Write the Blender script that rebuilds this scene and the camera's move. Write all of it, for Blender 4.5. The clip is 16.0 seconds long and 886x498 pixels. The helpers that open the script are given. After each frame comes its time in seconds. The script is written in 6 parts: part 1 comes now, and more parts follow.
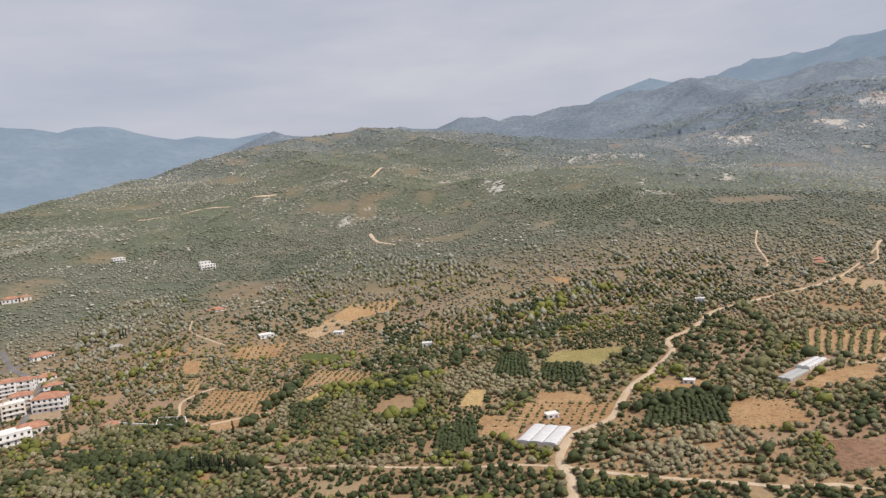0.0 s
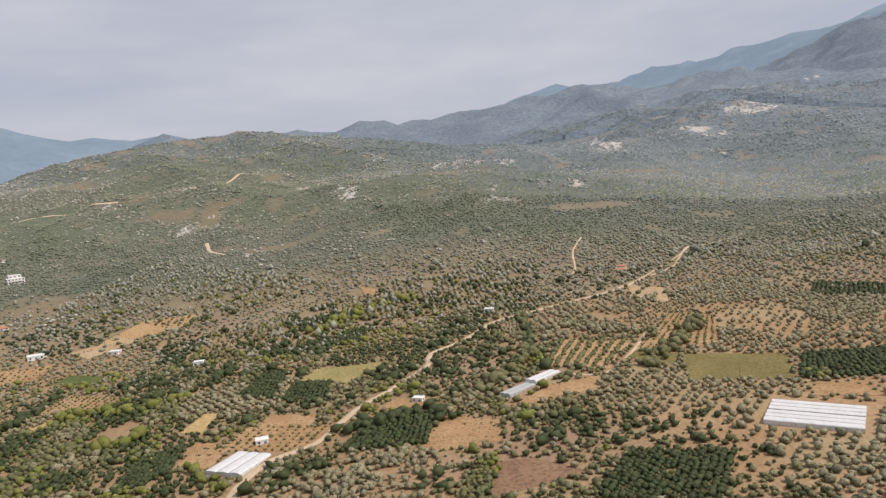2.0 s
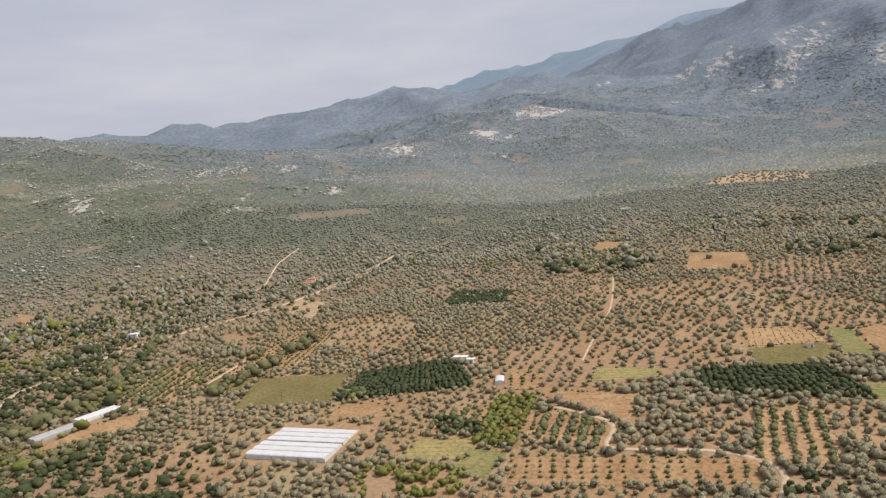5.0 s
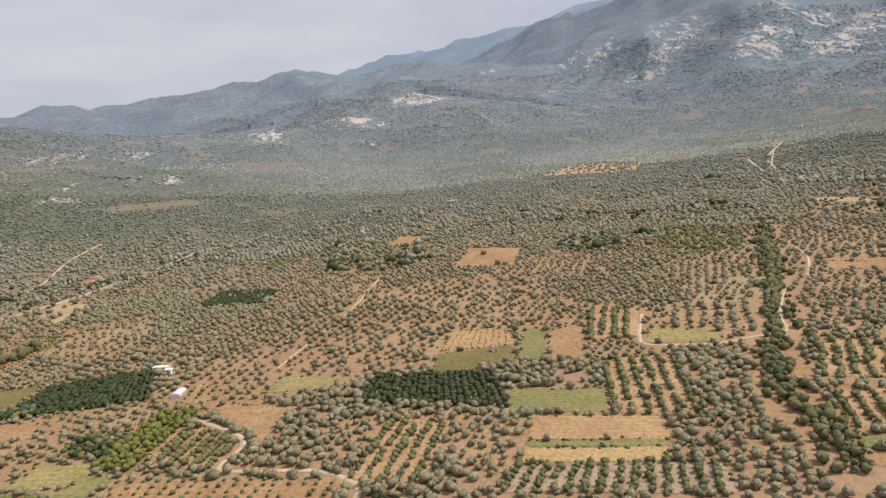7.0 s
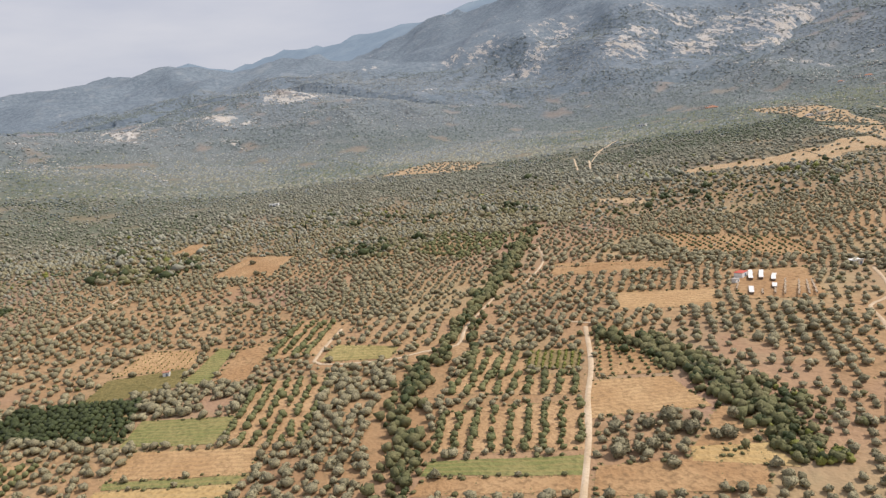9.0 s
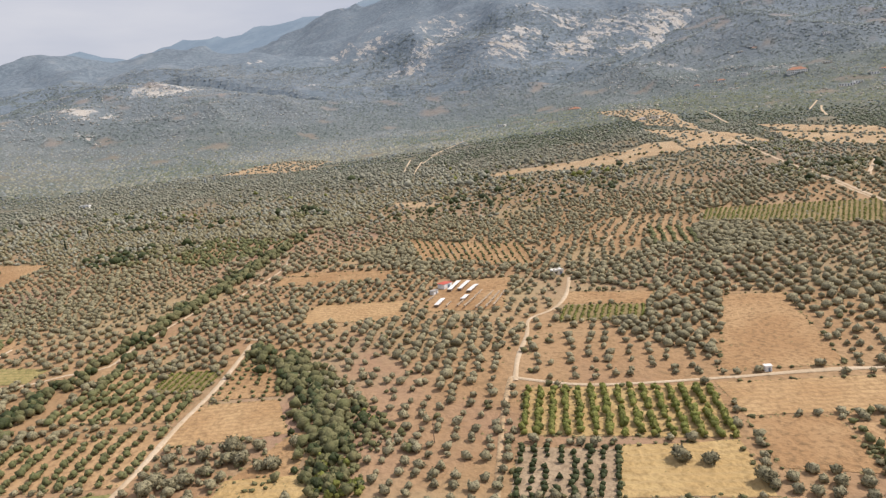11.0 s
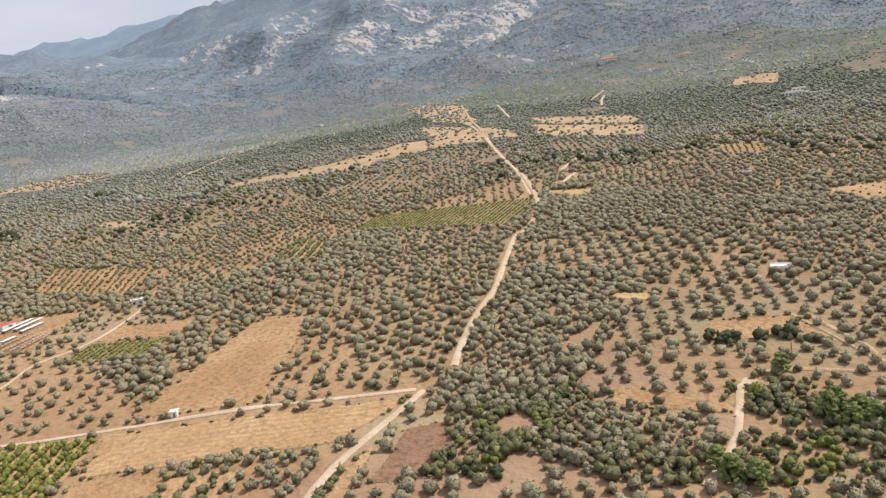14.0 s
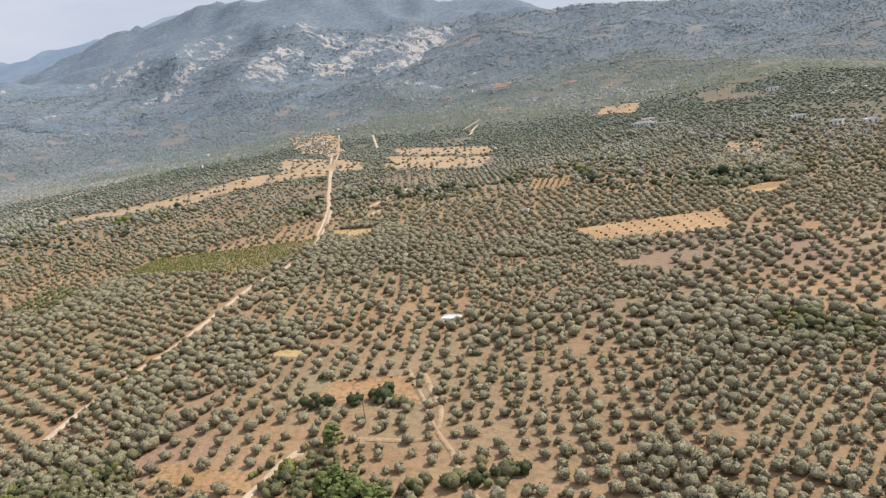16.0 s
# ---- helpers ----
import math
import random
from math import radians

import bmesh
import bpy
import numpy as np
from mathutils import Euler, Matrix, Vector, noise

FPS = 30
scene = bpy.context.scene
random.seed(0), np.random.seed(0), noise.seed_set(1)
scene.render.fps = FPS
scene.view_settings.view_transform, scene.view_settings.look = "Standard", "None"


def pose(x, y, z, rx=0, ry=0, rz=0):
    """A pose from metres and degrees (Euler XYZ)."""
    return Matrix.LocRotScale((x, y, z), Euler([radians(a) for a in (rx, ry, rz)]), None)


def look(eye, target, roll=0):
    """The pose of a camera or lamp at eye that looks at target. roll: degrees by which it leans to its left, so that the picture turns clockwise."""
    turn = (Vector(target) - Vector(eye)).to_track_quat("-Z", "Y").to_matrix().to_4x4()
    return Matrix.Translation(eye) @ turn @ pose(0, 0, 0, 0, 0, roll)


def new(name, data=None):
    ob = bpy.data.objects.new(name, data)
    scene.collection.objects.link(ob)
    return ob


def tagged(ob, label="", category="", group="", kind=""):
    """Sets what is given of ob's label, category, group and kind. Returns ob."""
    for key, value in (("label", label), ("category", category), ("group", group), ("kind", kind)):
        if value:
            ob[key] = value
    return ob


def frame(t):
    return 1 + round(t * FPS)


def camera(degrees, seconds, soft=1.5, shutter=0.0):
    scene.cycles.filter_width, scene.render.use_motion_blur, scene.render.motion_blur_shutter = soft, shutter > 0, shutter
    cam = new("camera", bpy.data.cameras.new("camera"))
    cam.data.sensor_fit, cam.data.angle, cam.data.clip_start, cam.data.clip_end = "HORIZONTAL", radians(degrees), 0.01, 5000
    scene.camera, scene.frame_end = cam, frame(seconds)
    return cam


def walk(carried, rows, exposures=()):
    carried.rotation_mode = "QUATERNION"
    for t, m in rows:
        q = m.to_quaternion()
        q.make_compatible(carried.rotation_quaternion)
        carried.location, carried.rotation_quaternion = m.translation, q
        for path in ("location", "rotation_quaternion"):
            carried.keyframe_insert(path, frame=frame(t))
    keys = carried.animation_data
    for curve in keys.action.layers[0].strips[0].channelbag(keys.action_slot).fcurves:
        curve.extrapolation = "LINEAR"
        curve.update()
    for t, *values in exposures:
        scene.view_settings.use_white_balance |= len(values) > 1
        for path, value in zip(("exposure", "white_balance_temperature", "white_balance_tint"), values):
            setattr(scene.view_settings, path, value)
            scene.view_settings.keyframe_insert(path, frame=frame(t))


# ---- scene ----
cam = camera(64.07, 16.0, soft=1.35)
PATH = [
    (0.00, pose(2.70, -4.43, 79.20, 85.28, 5.02, 0.49)),
    (0.50, pose(21.82, -1.35, 78.57, 85.17, 4.91, -1.32)),
    (1.00, pose(41.04, 0.95, 77.90, 85.01, 4.96, -2.92)),
    (1.50, pose(60.30, 2.48, 77.20, 84.87, 4.95, -4.75)),
    (2.00, pose(79.55, 3.27, 76.47, 84.96, 5.12, -5.69)),
    (2.50, pose(98.77, 3.33, 75.71, 85.18, 5.38, -6.70)),
    (3.00, pose(117.93, 2.68, 74.96, 85.21, 5.76, -7.88)),
    (3.50, pose(137.05, 1.34, 74.22, 84.74, 6.02, -10.01)),
    (4.00, pose(156.13, -0.62, 73.52, 84.40, 6.15, -12.22)),
    (4.50, pose(175.15, -3.17, 72.86, 84.15, 6.06, -14.63)),
    (5.00, pose(194.13, -6.24, 72.21, 83.95, 6.05, -16.91)),
    (5.50, pose(213.09, -9.61, 71.56, 83.60, 5.95, -19.25)),
    (6.00, pose(232.02, -13.41, 70.92, 83.09, 5.84, -21.04)),
    (6.50, pose(250.83, -17.84, 70.28, 82.52, 5.73, -22.45)),
    (7.00, pose(269.45, -22.94, 69.62, 82.06, 5.68, -23.61)),
    (7.50, pose(287.86, -28.61, 68.94, 81.83, 5.74, -24.44)),
    (8.00, pose(306.13, -34.64, 68.25, 81.67, 5.80, -25.70)),
    (8.50, pose(324.20, -41.28, 67.54, 81.40, 5.82, -28.10)),
    (9.00, pose(342.11, -48.40, 66.82, 81.01, 5.97, -30.43)),
    (9.50, pose(359.74, -56.35, 66.09, 80.73, 5.89, -32.20)),
    (10.00, pose(377.03, -65.13, 65.34, 80.49, 5.72, -33.66)),
    (10.50, pose(393.99, -74.50, 64.58, 80.26, 5.52, -35.11)),
    (11.00, pose(410.71, -84.14, 63.83, 80.01, 5.24, -36.74)),
    (11.50, pose(427.29, -93.96, 63.06, 79.78, 5.23, -38.57)),
    (12.00, pose(443.65, -104.13, 62.29, 79.72, 5.66, -39.24)),
    (12.50, pose(459.73, -114.65, 61.50, 79.59, 6.58, -40.51)),
    (13.00, pose(475.46, -125.58, 60.70, 79.29, 7.27, -41.91)),
    (13.50, pose(490.84, -136.95, 59.90, 78.91, 7.47, -43.28)),
    (14.00, pose(505.89, -148.76, 59.13, 78.58, 7.53, -44.16)),
    (14.50, pose(520.70, -160.95, 58.41, 78.13, 7.09, -46.45)),
    (15.00, pose(535.29, -173.45, 57.74, 78.19, 7.05, -46.80)),
    (15.50, pose(549.66, -186.26, 57.12, 79.30, 7.39, -47.65)),
    (16.00, pose(563.81, -199.37, 56.53, 79.79, 7.85, -48.13)),
]
walk(cam, PATH, [(0, 0.08, 6520, 13), (5, 0.12, 6540, 13), (8, 0.2, 6560, 13), (11, 0.24, 6560, 13), (12.5, 0.32, 6540, 13), (14.5, 0.37, 6400, 13), (16, 0.34, 6280, 12)])

# ---- sky, sun ----
SUN_AZ, SUN_EL = math.atan2(0.86, -0.38), radians(50)
world = bpy.data.worlds.new("sky")
scene.world = world
world.use_nodes = True
wn, wl = world.node_tree.nodes, world.node_tree.links
wn.clear()
w_out, w_bg = wn.new("ShaderNodeOutputWorld"), wn.new("ShaderNodeBackground")
w_sky = wn.new("ShaderNodeTexSky")
w_sky.sky_type, w_sky.sun_disc = "NISHITA", False
w_sky.sun_elevation, w_sky.sun_rotation = SUN_EL, SUN_AZ
w_sky.air_density, w_sky.dust_density, w_sky.ozone_density = 1.0, 3.0, 1.0
w_co, w_map = wn.new("ShaderNodeTexCoord"), wn.new("ShaderNodeMapping")
w_map.inputs["Scale"].default_value = (1.0, 1.0, 4.5)
w_noise, w_ramp, w_mix = wn.new("ShaderNodeTexNoise"), wn.new("ShaderNodeValToRGB"), wn.new("ShaderNodeMixRGB")
w_noise.inputs["Scale"].default_value, w_noise.inputs["Detail"].default_value = 2.3, 8.0
w_noise.inputs["Roughness"].default_value = 0.52
w_ramp.color_ramp.elements[0].position, w_ramp.color_ramp.elements[0].color = 0.38, (4.4, 4.75, 5.6, 1)
w_ramp.color_ramp.elements[1].position, w_ramp.color_ramp.elements[1].color = 0.68, (5.85, 6.0, 6.45, 1)
w_mix.inputs[0].default_value = 0.9
wl.new(w_co.outputs["Generated"], w_map.inputs["Vector"])
wl.new(w_map.outputs["Vector"], w_noise.inputs["Vector"])
wl.new(w_noise.outputs["Fac"], w_ramp.inputs["Fac"])
wl.new(w_sky.outputs["Color"], w_mix.inputs[1])
wl.new(w_ramp.outputs["Color"], w_mix.inputs[2])
wl.new(w_mix.outputs["Color"], w_bg.inputs["Color"])
wl.new(w_bg.outputs["Background"], w_out.inputs["Surface"])
w_bg.inputs["Strength"].default_value = 0.1
sun = new("sun", bpy.data.lights.new("sun", "SUN"))
sun.data.energy, sun.data.angle, sun.data.color = 3.25, radians(1.5), (1.0, 0.92, 0.82)
sun.matrix_world = look((0, 0, 500), (-500 * math.sin(SUN_AZ) * math.cos(SUN_EL), -500 * math.cos(SUN_AZ) * math.cos(SUN_EL), 500 - 500 * math.sin(SUN_EL)))

# ---- the lie of the land ----
SLOPE_X, SLOPE_Y, BASE = 0.03895, 0.04737, -19.21


def hashed(i, j, seed):
    v = np.sin(i * 127.1 + j * 311.7 + seed * 74.7) * 43758.5453
    return v - np.floor(v)


def value_noise(x, y, size, seed=0):
    """Smooth noise in 0..1 with cells of that size."""
    u, v = np.asarray(x) / size, np.asarray(y) / size
    i, j = np.floor(u), np.floor(v)
    a, b = u - i, v - j
    a, b = a * a * (3 - 2 * a), b * b * (3 - 2 * b)
    return ((hashed(i, j, seed) * (1 - a) + hashed(i + 1, j, seed) * a) * (1 - b)
            + (hashed(i, j + 1, seed) * (1 - a) + hashed(i + 1, j + 1, seed) * a) * b)


def rough_noise(x, y, size, seed=0, octaves=4):
    total, weight = 0.0, 0.0
    for k in range(octaves):
        total = total + value_noise(x, y, size / 2 ** k, seed + k) * 0.5 ** k
        weight += 0.5 ** k
    return total / weight


# crest lines of the hills: width of the flank, steepness of its foot, crest points
RIDGES = (
    (930, 1.15, ((-579, 544, 30), (-483, 753, 70), (-483, 870, 101), (-434, 1005, 123), (-352, 1142, 156), (-275, 1214, 176), (-186, 1282, 192), (-110, 1341, 195), (-48, 1395, 191), (17, 1395, 172))),
    (300, 1.5, ((-31, 1122, 152), (99, 989, 122), (196, 944, 107), (260, 891, 82), (306, 836, 59))),
    (430, 1.5, ((403, 1125, 88), (467, 1183, 115), (560, 1189, 122), (633, 1185, 131), (706, 1156, 116), (757, 1110, 95))),
    (520, 1.3, ((682, 1412, 177), (798, 1323, 190), (857, 1295, 167), (926, 1246, 130))),
    (360, 1.2, ((840, 260, 36), (930, 350, 47), (1029, 396, 57), (1180, 430, 72))),
    (420, 1.2, ((1230, -60, 50), (1420, 150, 85), (1500, 330, 110))),
    (700, 1.35, ((1402, 728, 100), (1585, 758, 150), (1706, 773, 178), (1784, 757, 205), (1914, 749, 257), (2015, 687, 274), (2075, 579, 262), (2100, 402, 223), (2103, 238, 203), (2040, 69, 171), (2061, -106, 138), (2100, -500, 120))),
)
MOUNTAIN_RIDGES = (
    (420, 1.3, ((1290, 1180, 165), (1340, 1240, 185), (1440, 1380, 260))),
    (1000, 1.3, ((-540, 2279, 279), (-229, 2356, 268), (-40, 2382, 286), (213, 2294, 282), (386, 2286, 304), (563, 2264, 318), (717, 2131, 318), (853, 1988, 305), (1050, 1750, 290))),
    (980, 1.35, ((1686, 2311, 481), (1730, 2068, 473), (1790, 1747, 480), (1801, 1620, 451), (1821, 1508, 448), (1884, 1382, 448), (1946, 1274, 409), (2058, 1130, 377), (2154, 1014, 357), (2168, 927, 310), (2226, 820, 273))),
)
FAR_RIDGES = (
    (1600, 1.3, ((-2998, 2935, 581), (-2578, 3309, 626), (-2212, 3564, 593), (-2087, 3639, 572), (-2000, 3687, 550), (-1904, 3738, 581), (-1782, 3797, 585), (-1661, 3852, 534), (-1507, 3915, 482), (-1365, 3966, 504), (-1224, 4013, 482), (-983, 4078, 488), (-738, 4130, 428), (-485, 4167, 369))),
    (1500, 1.4, ((492, 4384, 459), (918, 4334, 521), (1044, 4311, 587), (1217, 4273, 628), (1451, 4106, 578), (1678, 3923, 633), (1754, 3677, 622), (1797, 3549, 594), (1897, 3279, 614), (1981, 2886, 595), (2063, 2467, 605), (2093, 2186, 579))),
)


def plain(x, y):
    return SLOPE_X * x + SLOPE_Y * y + BASE


def ridge_height(x, y, width, foot, crest):
    best, flank = np.zeros_like(x), np.zeros_like(x)
    highest = max(cz - plain(cx, cy) for cx, cy, cz in crest)
    for (ax, ay, az), (bx, by, bz) in zip(crest, crest[1:]):
        dx, dy = bx - ax, by - ay
        k = np.clip(((x - ax) * dx + (y - ay) * dy) / (dx * dx + dy * dy), 0, 1)
        px, py = ax + k * dx, ay + k * dy
        top = az + k * (bz - az) - plain(px, py)
        away = np.hypot(x - px, y - py)
        reach = width * (0.25 + 0.75 * np.clip(top, 1, None) / highest)
        fall = np.clip(1 - away / reach, 0, 1) ** foot
        best, flank = np.maximum(best, top * fall), np.maximum(flank, fall)
    return best, flank


def hills(x, y, ridges):
    return hills_and_flanks(x, y, ridges)[0]


def hills_and_flanks(x, y, ridges):
    """Height over the plain, and how near the crest of a hill a place lies (0 to 1)."""
    total, flank = np.zeros_like(x), np.zeros_like(x)
    for width, foot, crest in ridges:
        h, f = ridge_height(x, y, width, foot, crest)
        total, flank = total + h ** 4, np.maximum(flank, f)
    return total ** 0.25, flank


def ground_z(x, y, ridges=RIDGES):
    x, y = np.atleast_1d(np.asarray(x, float)), np.atleast_1d(np.asarray(y, float))
    h, flank = hills_and_flanks(x, y, ridges + MOUNTAIN_RIDGES if ridges is RIDGES else ridges)
    gully = 1 - np.abs(2 * rough_noise(x + 50 * value_noise(x, y, 170, 15), y + 50 * value_noise(x, y, 170, 16), 150, 13, 3) - 1)
    h = h + np.clip(h / 35, 0, 1) * np.clip(3.2 * flank * (1 - flank), 0, 1) ** 2 * 26 * (gully - 0.66)
    fold = 1 - np.abs(2 * rough_noise(x + 60 * value_noise(x, y, 300, 9), y, 330, 5, 3) - 1)
    h = h + np.clip(h, 0, 70) * (0.62 * (fold - 0.72)) + np.clip(h / 60, 0, 1) * 9 * (rough_noise(x, y, 70, 11, 3) - 0.5)
    return plain(x, y) + h + 1.2 * (value_noise(x, y, 160, 3) - 0.5)


def gz(x, y):
    return float(ground_z(x, y)[0])

# ---- materials ----
def surface(name, base, dark, light, grain, patch, rough=0.9, bump=0.3, speck=0.35, metal=0.0, vary=0.0):
    """A procedural surface: base colour mottled at two scales (metres), with fine relief."""
    m = bpy.data.materials.new(name)
    m.use_nodes = True
    nt = m.node_tree
    bsdf = nt.nodes["Principled BSDF"]
    bsdf.inputs["Roughness"].default_value, bsdf.inputs["Metallic"].default_value = rough, metal
    bsdf.inputs["Specular IOR Level"].default_value = 0.25
    geo = nt.nodes.new("ShaderNodeNewGeometry")

    def noise_at(size, detail):
        n = nt.nodes.new("ShaderNodeTexNoise")
        n.inputs["Scale"].default_value, n.inputs["Detail"].default_value = 1.0 / size, detail
        nt.links.new(geo.outputs["Position"], n.inputs["Vector"])
        return n

    def ramp(src, lo, hi):
        r = nt.nodes.new("ShaderNodeMapRange")
        r.inputs["From Min"].default_value, r.inputs["From Max"].default_value = lo, hi
        nt.links.new(src, r.inputs["Value"])
        return r.outputs["Result"]

    def mix(fac, a, b, mode="MIX"):
        x = nt.nodes.new("ShaderNodeMixRGB")
        x.blend_type = mode
        for k, v in enumerate((fac, a, b)):
            if hasattr(v, "is_linked"):
                nt.links.new(v, x.inputs[k])
            else:
                x.inputs[k].default_value = v if k == 0 else (*v, 1)
        return x.outputs["Color"]

    fine, broad = noise_at(grain, 4), noise_at(patch, 3)
    col = mix(ramp(broad.outputs["Fac"], 0.4, 0.65), base, light)
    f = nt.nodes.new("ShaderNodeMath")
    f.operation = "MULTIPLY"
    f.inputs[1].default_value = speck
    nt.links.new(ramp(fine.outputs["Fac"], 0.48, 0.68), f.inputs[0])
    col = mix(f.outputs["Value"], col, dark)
    if vary:
        rnd = nt.nodes.new("ShaderNodeMath")
        rnd.operation = "ADD"
        info = nt.nodes.new("ShaderNodeObjectInfo")
        nt.links.new(geo.outputs["Random Per Island"], rnd.inputs[0])
        nt.links.new(info.outputs["Random"], rnd.inputs[1])
        fr = nt.nodes.new("ShaderNodeMath")
        fr.operation = "FRACT"
        nt.links.new(rnd.outputs["Value"], fr.inputs[0])
        hsv = nt.nodes.new("ShaderNodeHueSaturation")
        mr = nt.nodes.new("ShaderNodeMapRange")
        mr.inputs["To Min"].default_value, mr.inputs["To Max"].default_value = 1 - vary, 1 + vary
        nt.links.new(fr.outputs["Value"], mr.inputs["Value"])
        nt.links.new(mr.outputs["Result"], hsv.inputs["Value"])
        nt.links.new(col, hsv.inputs["Color"])
        col = hsv.outputs["Color"]
    nt.links.new(col, bsdf.inputs["Base Color"])
    if bump:
        b = nt.nodes.new("ShaderNodeBump")
        b.inputs["Strength"].default_value, b.inputs["Distance"].default_value = bump, grain
        nt.links.new(fine.outputs["Fac"], b.inputs["Height"])
        nt.links.new(b.outputs["Normal"], bsdf.inputs["Normal"])
    return m


def land_surface():
    """Soil of the plain, scrub and pale rock of the hills, by the cover and rock values of the ground."""
    m = surface("ground", (0.352, 0.219, 0.114), (0.19, 0.132, 0.07), (0.405, 0.268, 0.148), 1.6, 38.0, 0.95, 0.4, 0.5)
    nt = m.node_tree
    bsdf = nt.nodes["Principled BSDF"]
    soil = bsdf.inputs["Base Color"].links[0].from_socket
    geo = nt.nodes.new("ShaderNodeNewGeometry")

    def node(kind, **values):
        n = nt.nodes.new(kind)
        for k, v in values.items():
            n.inputs[k].default_value = v
        return n

    def noise_map(size, detail, lo, hi):
        n = node("ShaderNodeTexNoise", Scale=1.0 / size, Detail=detail, Roughness=0.6)
        nt.links.new(geo.outputs["Position"], n.inputs["Vector"])
        r = nt.nodes.new("ShaderNodeMapRange")
        r.inputs["From Min"].default_value, r.inputs["From Max"].default_value = lo, hi
        nt.links.new(n.outputs["Fac"], r.inputs["Value"])
        return r.outputs["Result"]

    def mix(fac, a, b):
        x = nt.nodes.new("ShaderNodeMixRGB")
        for k, v in enumerate((fac, a, b)):
            if hasattr(v, "is_linked"):
                nt.links.new(v, x.inputs[k])
            else:
                x.inputs[k].default_value = v if k == 0 else (*v, 1)
        return x.outputs["Color"]

    def times(a, b):
        x = nt.nodes.new("ShaderNodeMath")
        x.operation, x.use_clamp = "MULTIPLY", True
        for k, v in enumerate((a, b)):
            if hasattr(v, "is_linked"):
                nt.links.new(v, x.inputs[k])
            else:
                x.inputs[k].default_value = v
        return x.outputs["Value"]

    def attribute(key):
        n = nt.nodes.new("ShaderNodeAttribute")
        n.attribute_name = key
        return n.outputs["Fac"]

    haze_tint = attribute("haze_tint")
    red = mix(noise_map(90, 3, 0.5, 0.66), soil, (0.33, 0.21, 0.14))
    straw = mix(times(noise_map(55, 4, 0.52, 0.68), 0.7), red, (0.36, 0.29, 0.17))
    scrub = mix(noise_map(4.5, 8, 0.42, 0.6), (0.096, 0.115, 0.084), (0.155, 0.163, 0.124))
    scrub = mix(times(noise_map(34, 5, 0.55, 0.64), 0.5), scrub, (0.225, 0.2, 0.15))
    scrub = mix(times(noise_map(75, 5, 0.5, 0.6), 0.55), scrub, (0.105, 0.128, 0.083))
    # scrub colour with distance haze painted in: paler and bluer
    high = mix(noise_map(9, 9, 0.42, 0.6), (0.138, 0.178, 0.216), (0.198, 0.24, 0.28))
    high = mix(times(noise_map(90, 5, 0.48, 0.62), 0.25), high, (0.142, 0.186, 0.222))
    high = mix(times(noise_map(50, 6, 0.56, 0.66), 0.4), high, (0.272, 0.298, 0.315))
    scrub = mix(haze_tint, scrub, high)
    col = mix(times(attribute("cover"), 1.0), straw, scrub)
    # slabs of bare limestone that run down the fall line
    turned, mapping = nt.nodes.new("ShaderNodeMapping"), nt.nodes.new("ShaderNodeMapping")
    turned.inputs["Rotation"].default_value = (0, 0, radians(42))
    mapping.vector_type = "TEXTURE"
    mapping.inputs["Rotation"].default_value = (0, radians(38), 0)
    mapping.inputs["Scale"].default_value = (30, 44, 12)
    nt.links.new(geo.outputs["Position"], turned.inputs["Vector"])
    nt.links.new(turned.outputs["Vector"], mapping.inputs["Vector"])
    slab = node("ShaderNodeTexNoise", Scale=1.0, Detail=12, Roughness=0.76)
    nt.links.new(mapping.outputs["Vector"], slab.inputs["Vector"])
    more = nt.nodes.new("ShaderNodeMath")
    more.operation = "MULTIPLY_ADD"
    more.inputs[1].default_value = 0.155
    nt.links.new(attribute("rock"), more.inputs[0])
    nt.links.new(slab.outputs["Fac"], more.inputs[2])
    band = nt.nodes.new("ShaderNodeMapRange")
    band.inputs["From Min"].default_value, band.inputs["From Max"].default_value = 0.635, 0.69
    nt.links.new(more.outputs["Value"], band.inputs["Value"])
    stone = mix(noise_map(5, 5, 0.4, 0.65), (0.52, 0.5, 0.47), (0.36, 0.35, 0.335))
    stone = mix(noise_map(40, 3, 0.45, 0.6), stone, (0.46, 0.42, 0.37))
    col = mix(times(band.outputs["Result"], attribute("stony")), col, stone)
    nt.links.new(col, bsdf.inputs["Base Color"])
    return m


